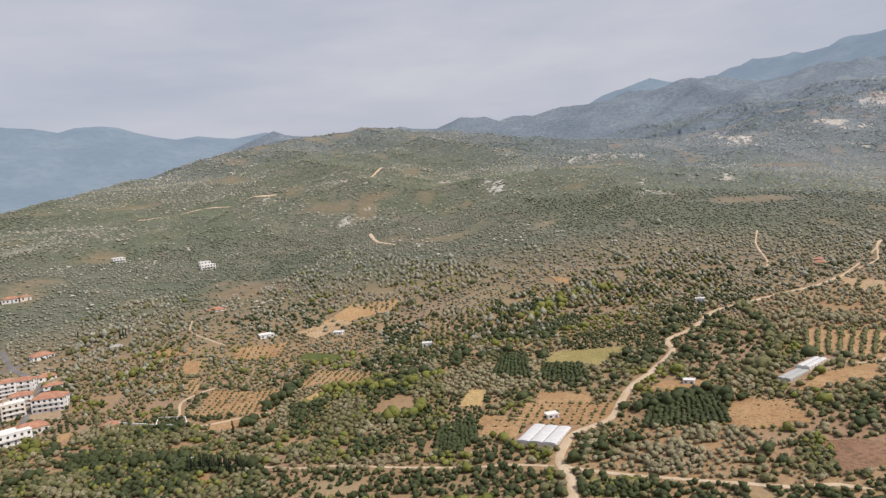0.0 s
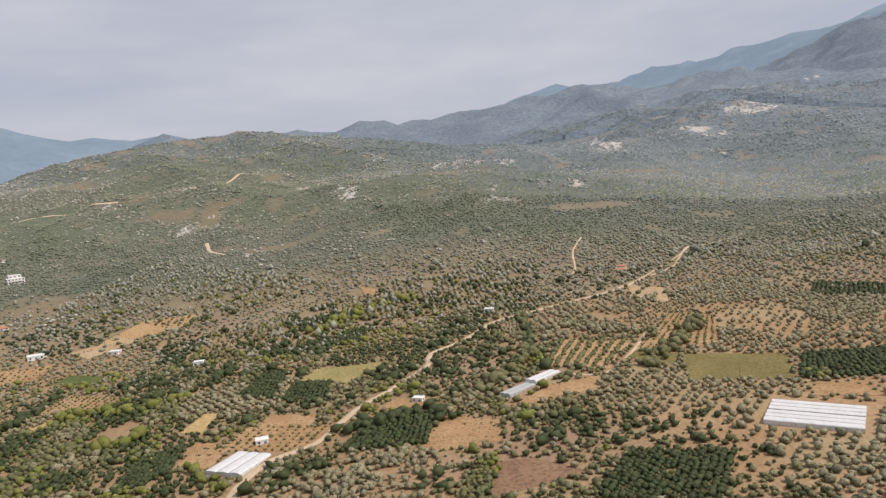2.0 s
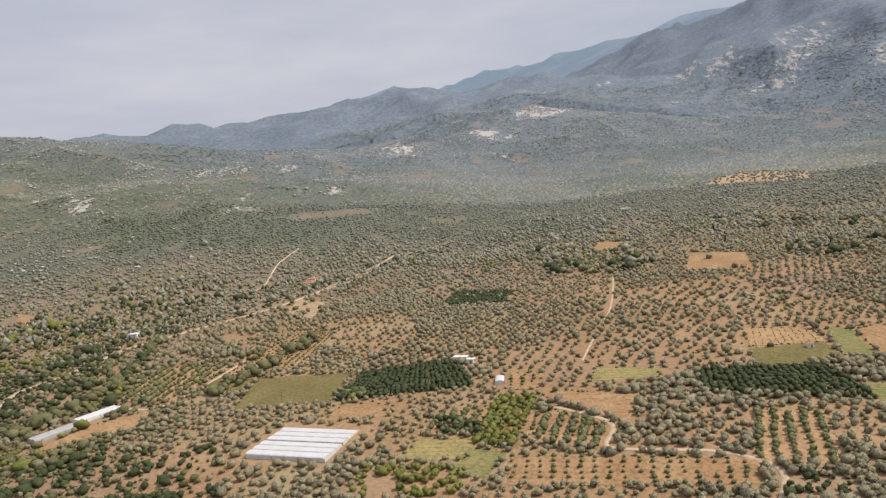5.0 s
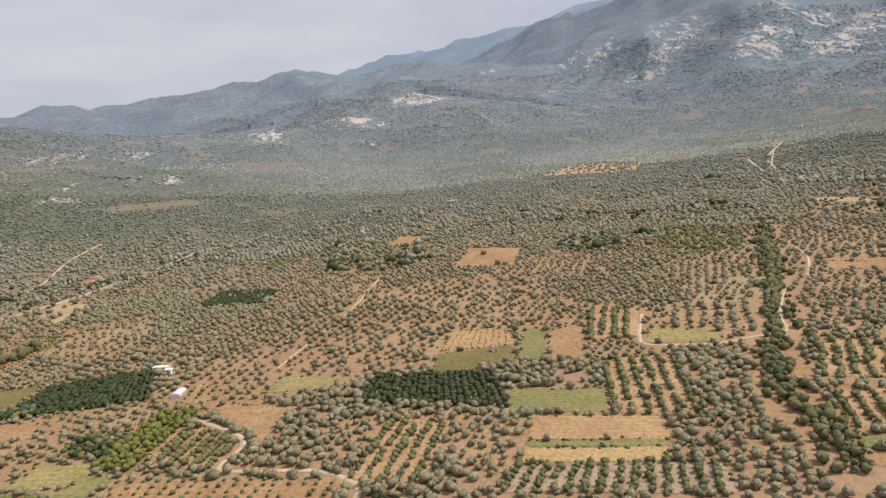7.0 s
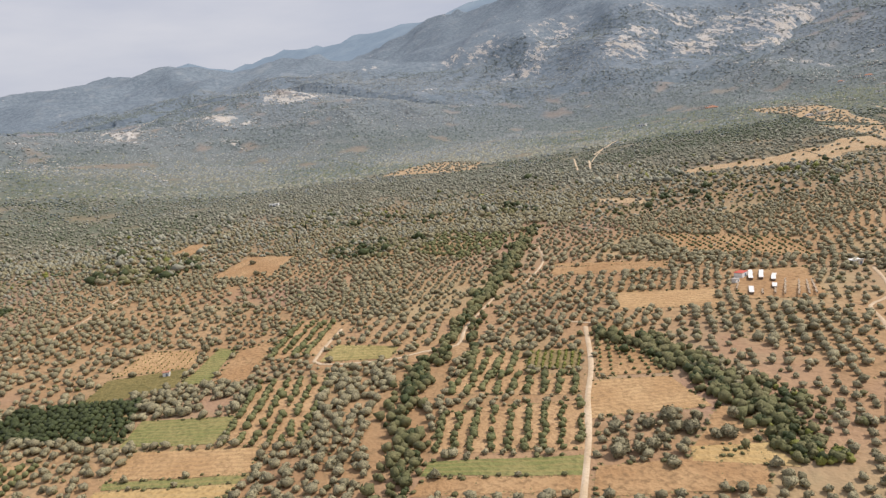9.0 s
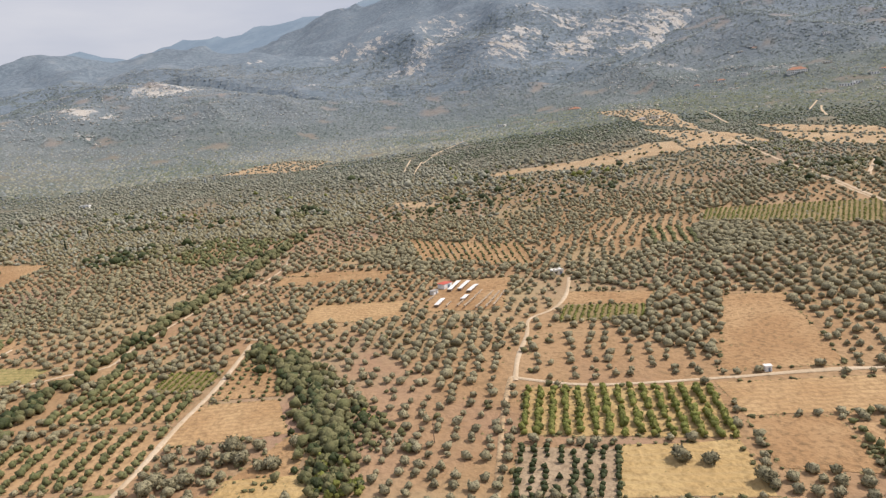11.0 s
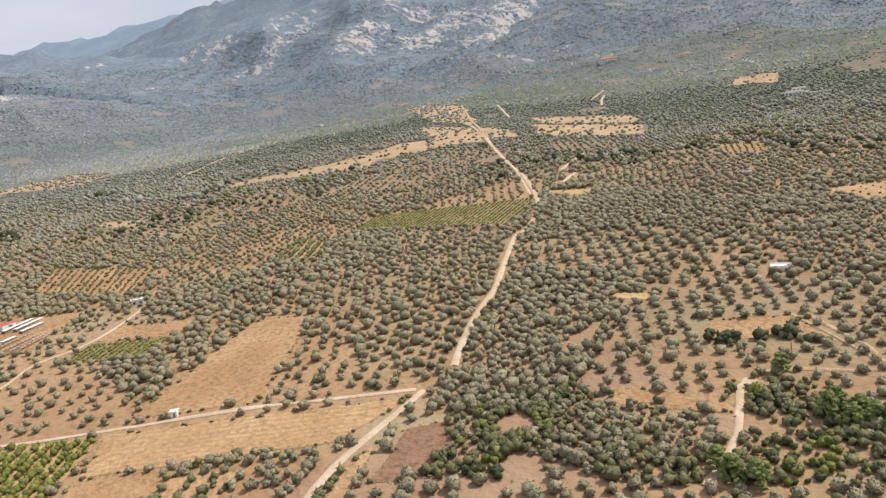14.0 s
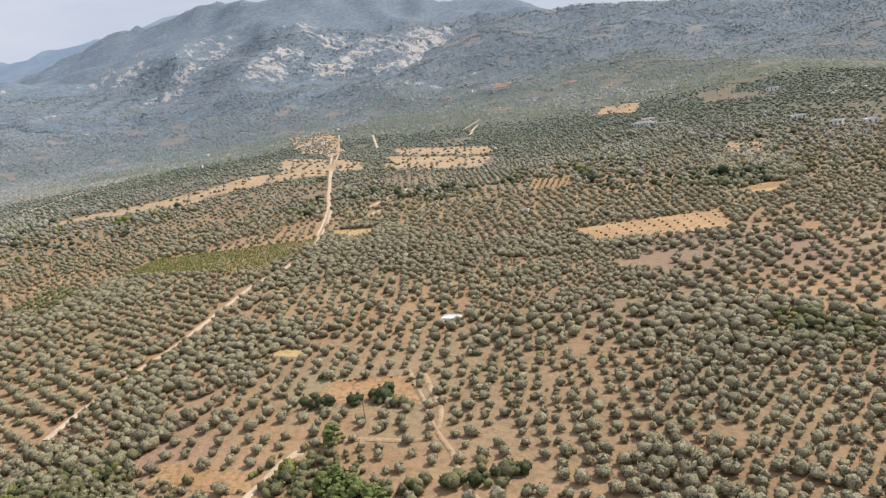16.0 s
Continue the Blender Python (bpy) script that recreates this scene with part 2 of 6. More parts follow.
def field_surface(name, base, dark, light, stripe=None, pitch=1.6, depth=0.5):
    """Soil or crop, with drills along the field's own lanes where a stripe colour is given."""
    m = surface(name, base, dark, light, 1.3, 13.0, 0.95, 0.5, 0.8)
    if stripe is None:
        return m
    nt = m.node_tree
    bsdf = nt.nodes["Principled BSDF"]
    soil = bsdf.inputs["Base Color"].links[0].from_socket
    lane_at = nt.nodes.new("ShaderNodeAttribute")
    lane_at.attribute_name = "lane"
    geo, wob = nt.nodes.new("ShaderNodeNewGeometry"), nt.nodes.new("ShaderNodeTexNoise")
    wob.inputs["Scale"].default_value = 0.3
    nt.links.new(geo.outputs["Position"], wob.inputs["Vector"])
    mad = nt.nodes.new("ShaderNodeMath")
    mad.operation = "MULTIPLY_ADD"
    mad.inputs[1].default_value = 1.1
    nt.links.new(wob.outputs["Fac"], mad.inputs[0])
    nt.links.new(lane_at.outputs["Fac"], mad.inputs[2])
    sc = nt.nodes.new("ShaderNodeMath")
    sc.operation = "MULTIPLY"
    sc.inputs[1].default_value = 2 * math.pi / pitch
    nt.links.new(mad.outputs["Value"], sc.inputs[0])
    sn = nt.nodes.new("ShaderNodeMath")
    sn.operation = "SINE"
    nt.links.new(sc.outputs["Value"], sn.inputs[0])
    mr = nt.nodes.new("ShaderNodeMapRange")
    mr.inputs["From Min"].default_value, mr.inputs["From Max"].default_value = 0.0, 0.9
    mr.inputs["To Max"].default_value = depth
    nt.links.new(sn.outputs["Value"], mr.inputs["Value"])
    mix = nt.nodes.new("ShaderNodeMixRGB")
    nt.links.new(mr.outputs["Result"], mix.inputs[0])
    nt.links.new(soil, mix.inputs[1])
    mix.inputs[2].default_value = (*stripe, 1)
    nt.links.new(mix.outputs["Color"], bsdf.inputs["Base Color"])
    return m


M_GROUND = land_surface()
M_FAR = surface("distant slopes with haze glow", (0.1, 0.13, 0.15), (0.08, 0.105, 0.125), (0.13, 0.16, 0.175), 40, 220, 1.0, 0.2, 0.5)
# haze over the far ridges is added as a faint blue emission
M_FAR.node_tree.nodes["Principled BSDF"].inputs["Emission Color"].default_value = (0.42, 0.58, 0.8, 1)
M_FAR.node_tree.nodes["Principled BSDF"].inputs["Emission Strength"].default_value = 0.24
M_BARK = surface("bark", (0.12, 0.09, 0.065), (0.05, 0.04, 0.03), (0.17, 0.14, 0.1), 0.1, 0.6)
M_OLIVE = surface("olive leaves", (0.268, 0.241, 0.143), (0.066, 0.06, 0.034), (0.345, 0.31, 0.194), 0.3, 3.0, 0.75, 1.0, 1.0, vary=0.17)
M_ORCHARD = surface("orchard leaves", (0.14, 0.15, 0.062), (0.06, 0.066, 0.028), (0.2, 0.2, 0.09), 0.3, 3.0, 0.75, 0.9, 0.7, vary=0.17)
M_CITRUS = surface("citrus leaves", (0.052, 0.066, 0.022), (0.02, 0.03, 0.012), (0.072, 0.09, 0.034), 0.3, 3.0, 0.6, 0.9, 0.7, vary=0.17)
M_FRESH = surface("fresh green leaves", (0.152, 0.168, 0.036), (0.072, 0.086, 0.02), (0.222, 0.22, 0.055), 0.3, 3.0, 0.7, 0.9, 0.6, vary=0.17)
M_PINE = surface("pine needles", (0.13, 0.165, 0.045), (0.055, 0.08, 0.022), (0.2, 0.22, 0.07), 0.25, 2.0, 0.7, 0.9, 0.6, vary=0.17)
M_MAQUIS = surface("maquis leaves", (0.14, 0.142, 0.062), (0.06, 0.064, 0.028), (0.2, 0.185, 0.09), 0.3, 4.0, 0.8, 0.9, 0.7, vary=0.17)
M_CYPRESS = surface("cypress foliage", (0.03, 0.04, 0.02), (0.012, 0.018, 0.01), (0.045, 0.055, 0.028), 0.3, 2.0, 0.8, 0.9, 0.6, vary=0.17)
M_LIMESTONE = surface("pale limestone", (0.52, 0.485, 0.43), (0.32, 0.29, 0.25), (0.61, 0.57, 0.51), 0.6, 9.0, 0.95, 0.4, 0.5, vary=0.2)
# grey-green scrub, its base colour paled to stand in for haze
M_PALEDSCRUB = surface("haze-paled hill scrub", (0.255, 0.252, 0.194), (0.19, 0.192, 0.147), (0.296, 0.29, 0.226), 2.2, 30.0, 0.9, 0.3, 0.6, vary=0.24)
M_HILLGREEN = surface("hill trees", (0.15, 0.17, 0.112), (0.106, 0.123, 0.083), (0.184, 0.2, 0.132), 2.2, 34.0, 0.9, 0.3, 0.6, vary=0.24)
# the next two carry distance haze in their base colour
M_HAZESCRUB = surface("hazed far scrub", (0.212, 0.236, 0.242), (0.165, 0.192, 0.202), (0.243, 0.262, 0.262), 3.0, 40.0, 0.95, 0.3, 0.6, vary=0.2)
M_HAZEGREEN = surface("hazed far trees", (0.14, 0.17, 0.166), (0.105, 0.133, 0.134), (0.168, 0.198, 0.187), 3.0, 40.0, 0.95, 0.3, 0.6, vary=0.2)
M_WEED = surface("dry weeds", (0.24, 0.19, 0.09), (0.12, 0.11, 0.05), (0.32, 0.25, 0.12), 0.4, 5.0, 0.9, 0.6, 0.6, vary=0.17)
M_CLEARING = field_surface("dry grass clearing", (0.43, 0.295, 0.17), (0.24, 0.19, 0.115), (0.49, 0.36, 0.225))
M_ROAD = surface("pale dirt road", (0.52, 0.4, 0.27), (0.39, 0.295, 0.19), (0.6, 0.485, 0.35), 0.7, 7.0, 0.95, 0.3, 0.5)
M_ASPHALT = surface("worn asphalt", (0.17, 0.165, 0.16), (0.1, 0.1, 0.1), (0.22, 0.21, 0.2), 0.5, 6.0, 0.9, 0.2, 0.4)
M_TAN = field_surface("bare tan soil", (0.365, 0.22, 0.108), (0.215, 0.135, 0.068), (0.44, 0.287, 0.15))
M_ORANGE = field_surface("tilled orange soil", (0.42, 0.27, 0.142), (0.28, 0.172, 0.092), (0.49, 0.325, 0.178))
M_STRAW = field_surface("dry straw", (0.46, 0.315, 0.14), (0.31, 0.21, 0.09), (0.51, 0.37, 0.175), (0.4, 0.29, 0.15), 2.2, 0.35)
M_STRAWGREEN = field_surface("weedy straw", (0.31, 0.25, 0.1), (0.18, 0.165, 0.065), (0.39, 0.31, 0.135), (0.19, 0.19, 0.055), 2.4, 0.4)
M_CROP = field_surface("green crop", (0.19, 0.2, 0.07), (0.12, 0.135, 0.048), (0.29, 0.25, 0.105), (0.31, 0.245, 0.1), 1.6, 0.5)
M_CROPDARK = field_surface("dark green crop", (0.1, 0.125, 0.035), (0.06, 0.085, 0.025), (0.14, 0.15, 0.05), (0.07, 0.09, 0.03), 1.6, 0.5)
M_CROPOLIVE = field_surface("yellowing crop", (0.2, 0.16, 0.06), (0.11, 0.1, 0.036), (0.255, 0.2, 0.08), (0.125, 0.12, 0.04), 1.5, 0.6)
M_PLOUGH = field_surface("ploughed tan soil", (0.425, 0.268, 0.131), (0.28, 0.178, 0.088), (0.49, 0.33, 0.17), (0.34, 0.217, 0.116), 1.9, 0.55)
M_BROWN = field_surface("turned brown soil", (0.24, 0.14, 0.085), (0.14, 0.085, 0.055), (0.29, 0.175, 0.11))
M_GREYSOIL = field_surface("pale grey soil", (0.36, 0.265, 0.172), (0.24, 0.178, 0.115), (0.42, 0.322, 0.218))
M_GROVESOIL = field_surface("weedy grove soil", (0.25, 0.19, 0.09), (0.13, 0.12, 0.05), (0.33, 0.24, 0.12))

# ---- the ground, one sheet to the horizon ----
def spaced(stops):
    """Grid lines from (place, step) stops."""
    out = []
    for (a, step), (b, _) in zip(stops, stops[1:]):
        out += list(np.arange(a, b - 1e-6, step))
    return np.array(out + [stops[-1][0]])


def sheet_mesh(name, xs, ys, zs):
    mesh = bpy.data.meshes.new(name)
    nx, ny = len(xs), len(ys)
    gx, gy = np.meshgrid(xs, ys)
    co = np.stack([gx.ravel(), gy.ravel(), zs.ravel()], 1)
    i = (np.arange(ny - 1)[:, None] * nx + np.arange(nx - 1)[None]).ravel()
    faces = np.stack([i, i + 1, i + nx + 1, i + nx], 1)
    mesh.from_pydata(co.tolist(), [], faces.tolist())
    mesh.polygons.foreach_set("use_smooth", np.ones(len(faces), bool))
    return mesh


def hill_amount(x, y):
    return ground_z(x, y) - plain(x, y)


def give(mesh, attr, values):
    mesh.attributes.new(attr, "FLOAT", "POINT").data.foreach_set("value", np.asarray(values, np.float32))


TRACK = np.array([m.translation[:2] for _, m in PATH])


def off_path(x, y):
    """Distance from the flown line, negative on its far side."""
    best, side = np.full(len(x), 1e9), np.zeros(len(x))
    for (ax, ay), (bx, by) in zip(TRACK, TRACK[1:]):
        dx, dy = bx - ax, by - ay
        k = np.clip(((x - ax) * dx + (y - ay) * dy) / (dx * dx + dy * dy), 0, 1)
        d = np.hypot(x - ax - k * dx, y - ay - k * dy)
        s = dx * (y - ay) - dy * (x - ax)
        side = np.where(d < best, s, side)
        best = np.minimum(best, d)
    return np.where(side >= 0, best, -best)


GX = spaced([(-3600, 120), (-1500, 50), (-700, 16), (-300, 10), (900, 14), (1400, 20), (2200, 50), (3200, 200), (5200, 200)])
GY = spaced([(-2500, 200), (-700, 50), (-300, 10), (650, 12), (1500, 25), (2700, 60), (3300, 200), (4900, 200)])
gxx, gyy = (v.ravel() for v in np.meshgrid(GX, GY))
ground = new("ground", sheet_mesh("ground", GX, GY, ground_z(gxx, gyy)))
ground.data.materials.append(M_GROUND)
tagged(ground, "dry tan soil plain rising to scrub-covered rocky hills", "ground", kind="structure")
lift = hill_amount(gxx, gyy)


def outcrops(x, y, spots):
    """How much pale rock breaks through, by spots of (x, y, size, amount)."""
    r = np.zeros_like(x)
    for cx, cy, size, amount in spots:
        r = np.maximum(r, amount * np.clip(1.5 - np.hypot(x - cx, y - cy) / size, 0, 1))
    return np.clip(r, 0, 1)


LOW_ROCKS = ((785, 1275, 55, 1), (640, 1158, 46, 1), (479, 1167, 42, 0.9), (183, 928, 36, 1), (98, 1000, 26, 0.9), (60, 773, 22, 0.9), (205, 700, 16, 0.9), (304, 771, 18, 0.9), (281, 779, 22, 0.9),
             (846, 1312, 36, 1), (523, 1392, 38, 0.9), (1050, 420, 30, 0.6), (-110, 830, 30, 0.5), (1500, 500, 40, 0.7), (1290, 190, 30, 0.6), (1440, 160, 34, 0.7))
far_out = np.maximum(off_path(gxx, gyy), 0)


def bare_patch(x, y):
    """Clearings and terraces where the soil shows between the scrub, 0 to 1."""
    n = rough_noise(x, y, 44, 131, 3)
    return np.clip((n - 0.69) / 0.05, 0, 1)


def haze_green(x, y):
    """Share of blue haze painted into the land's colour, 0 near to 1 far."""
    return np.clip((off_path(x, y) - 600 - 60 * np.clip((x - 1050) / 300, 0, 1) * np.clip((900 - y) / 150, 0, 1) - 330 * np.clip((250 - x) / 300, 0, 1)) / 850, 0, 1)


def scrub_share(lift, away):
    return np.maximum(np.clip((lift - 4) / 18, 0, 1) * np.clip((away - 120) / 330, 0.3, 1), np.clip((away - 330) / 260, 0, 1))


give(ground.data, "haze_tint", haze_green(gxx, gyy))
green_valley = np.clip((190 - gxx) / 60, 0, 1) * np.clip((gyy - 130) / 60, 0, 1) * 0.3 * value_noise(gxx, gyy, 40, 133)
green_valley = green_valley + 0.4 * np.clip((gxx - 590) / 40, 0, 1) * np.clip((60 - gyy) / 40, 0, 1) * value_noise(gxx, gyy, 30, 134)
give(ground.data, "cover", np.maximum(scrub_share(lift, far_out) * (0.97 - 0.3 * bare_patch(gxx, gyy)), green_valley))
spots = [(x, y, 10 + 20 * s, 0.75) for x, y, s in np.random.default_rng(5).uniform((-700, 450, 0), (1900, 1300, 1), (90, 3))]
give(ground.data, "rock", np.maximum(outcrops(gxx, gyy, LOW_ROCKS), outcrops(gxx, gyy, spots) * np.clip((lift - 14) / 20, 0, 1)))
give(ground.data, "stony", np.clip((lift - 8) / 14, 0, 1) * np.clip((far_out - 350) / 200, 0, 1))

# the mountain and the ridges behind it, their haze put into colour and glow
MX = spaced([(-900, 40), (400, 24), (3000, 40), (3400, 40)])
MY = spaced([(300, 30), (700, 22), (2200, 40), (3200, 40)])
mxx, myy = (v.ravel() for v in np.meshgrid(MX, MY))
mh = hills(mxx, myy, MOUNTAIN_RIDGES)
across = (mxx - myy) * 0.70711 + 40 * value_noise(mxx, myy, 240, 4)
gully = 1 - np.abs(2 * rough_noise(across, (mxx + myy) * 0.70711 / 2.2, 150, 21, 4) - 1)
crag = np.clip((mh - 50) / 60, 0, 1) * (np.clip(mh, 0, 130) * 0.34 * (gully - 0.6) + 16 * (rough_noise(mxx, myy, 60, 17, 3) - 0.5))
shown = np.where(mh > hills(mxx, myy, RIDGES) + 6, mh, 0)
mz = ground_z(mxx, myy) + np.interp(shown, (12, 55), (-25, 9)) + np.clip(crag, -2, 60) * np.clip((shown - 30) / 40, 0, 1)


def on_mountain(x, y):
    """Height of the mountain's sheet."""
    grid = mz.reshape(len(MY), len(MX))
    u, v = np.interp(x, MX, np.arange(len(MX))), np.interp(y, MY, np.arange(len(MY)))
    i, j = np.minimum(u.astype(int), len(MX) - 2), np.minimum(v.astype(int), len(MY) - 2)
    a, b = u - i, v - j
    z = (grid[j, i] * (1 - a) + grid[j, i + 1] * a) * (1 - b) + (grid[j + 1, i] * (1 - a) + grid[j + 1, i + 1] * a) * b
    return np.where((x > MX[0]) & (x < MX[-1]) & (y > MY[0]) & (y < MY[-1]), z, -1e3)


mountain = new("mountain", sheet_mesh("mountain", MX, MY, mz))
mountain.data.materials.append(M_GROUND)
tagged(mountain, "hazy blue-green mountain with bare pale rock faces", "mountain", kind="structure")
HIGH_ROCKS = ((634, 1150, 50, 0.9), (778, 1262, 48, 0.9), (1096, 1256, 30, 0.8), (1302, 1513, 44, 0.9), (1349, 1442, 50, 0.8), (1287, 1243, 36, 1), (1314, 1206, 34, 1), (1113, 1119, 26, 0.9), (1502, 1330, 70, 0.9),
              (1384, 1245, 48, 1), (1446, 1056, 50, 1), (1662, 1168, 48, 0.9), (1524, 1086, 34, 1), (1690, 987, 70, 1.1), (1600, 850, 50, 1.1), (1699, 873, 45, 1.1), (1562, 973, 58, 1.1), (1654, 1089, 46, 1), (985, 1587, 43, 0.7), (1101, 1540, 34, 0.7), (1780, 900, 60, 0.9))
give(mountain.data, "rock", outcrops(mxx, myy, HIGH_ROCKS) + 0.22 * np.clip((gully - 0.7) / 0.2, 0, 1) * np.clip((mxx - 1100) / 300, 0, 1))
give(mountain.data, "haze_tint", haze_green(mxx, myy))
give(mountain.data, "cover", np.ones(len(mxx)))
give(mountain.data, "stony", np.ones(len(mxx)))

FX = spaced([(-3800, 90), (2600, 90)])
FY = spaced([(2000, 90), (4950, 90)])
fxx, fyy = (v.ravel() for v in np.meshgrid(FX, FY))
far_z = ground_z(fxx, fyy, FAR_RIDGES)
far_z = np.where(far_z - plain(fxx, fyy) < 12, -160, far_z)
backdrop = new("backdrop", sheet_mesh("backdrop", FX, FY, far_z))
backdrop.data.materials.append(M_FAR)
tagged(backdrop, "distant blue-grey mountain ridges in haze", "mountains", kind="structure")

# ---- foliage ----
rng = np.random.default_rng(7)


def lump_template(seed, lumps, subdiv, squash=0.8, rough=0.28, sprigs=0, mains=99):
    """Vertices and triangles of a crown of unit radius, made of ragged clumps; its foot is at z = 0."""
    r = random.Random(seed)
    verts, tris = [], []
    for k in range(lumps):
        bm = bmesh.new()
        bmesh.ops.create_icosphere(bm, subdivisions=subdiv if k < mains else 1, radius=1.0)
        if k == 0:
            c, s = Vector((0, 0, 0.72)), (0.88 if lumps > 1 else 1.0)
        else:
            a = 2 * math.pi * (k + r.random() * 0.6) / (lumps - 1)
            c = Vector((0.55 * math.cos(a), 0.55 * math.sin(a), 0.38 + 0.7 * r.random()))
            s = r.uniform(0.38, 0.58)
        off = Vector((r.random() * 50, r.random() * 50, r.random() * 50))
        base = len(verts)
        for v in bm.verts:
            k2 = 1 + rough * 2 * noise.noise(v.co * 1.6 + off) + r.uniform(-rough, rough) * 0.7
            p = v.co * (s * k2)
            verts.append((c.x + p.x, c.y + p.y, max(0.05, c.z + p.z * squash)))
        tris += [[base + v.index for v in f.verts] for f in bm.faces]
        bm.free()
    core = len(verts)
    for _ in range(sprigs):
        p = Vector(verts[r.randrange(core)])
        out = (p - Vector((0, 0, 0.6))).normalized()
        p += out * r.uniform(-0.04, 0.12)
        long = (Vector((r.gauss(0, 1), r.gauss(0, 1), r.gauss(0, 0.7))) + out * 0.6).normalized()
        wide = long.cross(Vector((r.gauss(0, 1), r.gauss(0, 1), r.gauss(0, 1)))).normalized()
        size = r.uniform(0.13, 0.28)
        tris.append([len(verts), len(verts) + 1, len(verts) + 2])
        verts += [tuple(p - long * size * 0.6 + wide * size * 0.55), tuple(p - long * size * 0.5 - wide * size * 0.55), tuple(p + long * size)]
    return np.array(verts), np.array(tris)


def joined(name, places, sizes, templates, heights=None):
    """One mesh of many crowns: places (n, 3), sizes (n), a template picked for each."""
    n = len(places)
    pick, turn = rng.integers(0, len(templates), n), rng.uniform(0, 2 * math.pi, n)
    heights = np.ones(n) if heights is None else heights
    vs, fs, base = [], [], 0
    for k, (tv, tf) in enumerate(templates):
        idx = np.nonzero(pick == k)[0]
        if not len(idx):
            continue
        c, s = np.cos(turn[idx])[:, None], np.sin(turn[idx])[:, None]
        x = (tv[:, 0] * c - tv[:, 1] * s) * sizes[idx][:, None] + places[idx, 0:1]
        y = (tv[:, 0] * s + tv[:, 1] * c) * sizes[idx][:, None] + places[idx, 1:2]
        z = tv[:, 2] * (sizes[idx] * heights[idx])[:, None] + places[idx, 2:3]
        vs.append(np.stack([x, y, z], 2).reshape(-1, 3))
        fs.append((tf[None] + (base + np.arange(len(idx)) * len(tv))[:, None, None]).reshape(-1, 3))
        base += len(idx) * len(tv)
    v, f = np.concatenate(vs), np.concatenate(fs)
    mesh = bpy.data.meshes.new(name)
    mesh.vertices.add(len(v))
    mesh.vertices.foreach_set("co", v.ravel())
    mesh.loops.add(len(f) * 3)
    mesh.loops.foreach_set("vertex_index", f.ravel().astype(np.int32))
    mesh.polygons.add(len(f))
    mesh.polygons.foreach_set("loop_start", np.arange(0, len(f) * 3, 3, dtype=np.int32))
    mesh.polygons.foreach_set("loop_total", np.full(len(f), 3, np.int32))
    mesh.update(calc_edges=True)
    return mesh


FULL = [lump_template(k, 6, 2, rough=0.27, sprigs=330, mains=4) for k in range(6)]
NEAR = [lump_template(20 + k, 3, 2, rough=0.34, sprigs=52, mains=1) for k in range(10)]
MID = [lump_template(40 + k, 2, 1, rough=0.4, sprigs=15) for k in range(6)]
TINY = []
for k in range(6):
    r = random.Random(90 + k)
    pts = [(s * r.uniform(0.7, 1.15), 0, 0.55) for s in (1, -1)] + [(0, s * r.uniform(0.7, 1.15), 0.5) for s in (1, -1)] + [(r.uniform(-0.3, 0.3), r.uniform(-0.3, 0.3), r.uniform(1.1, 1.5)), (0, 0, -0.3)]
    TINY.append((np.array(pts), np.array([(0, 2, 4), (2, 1, 4), (1, 3, 4), (3, 0, 4), (2, 0, 5), (1, 2, 5), (3, 1, 5), (0, 3, 5)])))
PEAK = []
for k in range(8):
    r = random.Random(190 + k)
    ring = [(r.uniform(0.7, 1.15) * math.cos(a * math.pi / 2 + r.uniform(-0.4, 0.4)), r.uniform(0.7, 1.15) * math.sin(a * math.pi / 2 + r.uniform(-0.4, 0.4)), 0.05) for a in range(4)]
    PEAK.append((np.array(ring + [(r.uniform(-0.4, 0.4), r.uniform(-0.4, 0.4), r.uniform(0.9, 1.4))]), np.array([(0, 1, 4), (1, 2, 4), (2, 3, 4), (3, 0, 4)])))
LOW = [lump_template(50 + k, 1, 1, rough=0.42, sprigs=6) for k in range(6)]

def in_quad(x, y, quad):
    inside_p, inside_n = np.ones(len(x), bool), np.ones(len(x), bool)
    for (ax, ay), (bx, by) in zip(quad, quad[1:] + quad[:1]):
        c = (bx - ax) * (y - ay) - (by - ay) * (x - ax)
        inside_p &= c >= 0
        inside_n &= c <= 0
    return inside_p | inside_n


def near_line(x, y, line, width):
    hit = np.zeros(len(x), bool)
    for (ax, ay), (bx, by) in zip(line, line[1:]):
        dx, dy = bx - ax, by - ay
        k = np.clip(((x - ax) * dx + (y - ay) * dy) / (dx * dx + dy * dy + 1e-9), 0, 1)
        hit |= np.hypot(x - ax - k * dx, y - ay - k * dy) < width
    return hit


FIELD_QUADS, LANE_LINES, ROAD_LINES, PLANTED = [], [], [], {}
# ground that the greenhouses and yards stand on
FIELD_QUADS += [[(16, 228), (25, 246), (41, 238), (32, 219)], [(117, 257), (142, 279), (151, 274), (124, 249)],
                [(186, 200), (203, 217), (228, 200), (210, 181)], [(267, 208), (270, 216), (276, 212), (273, 205)]]


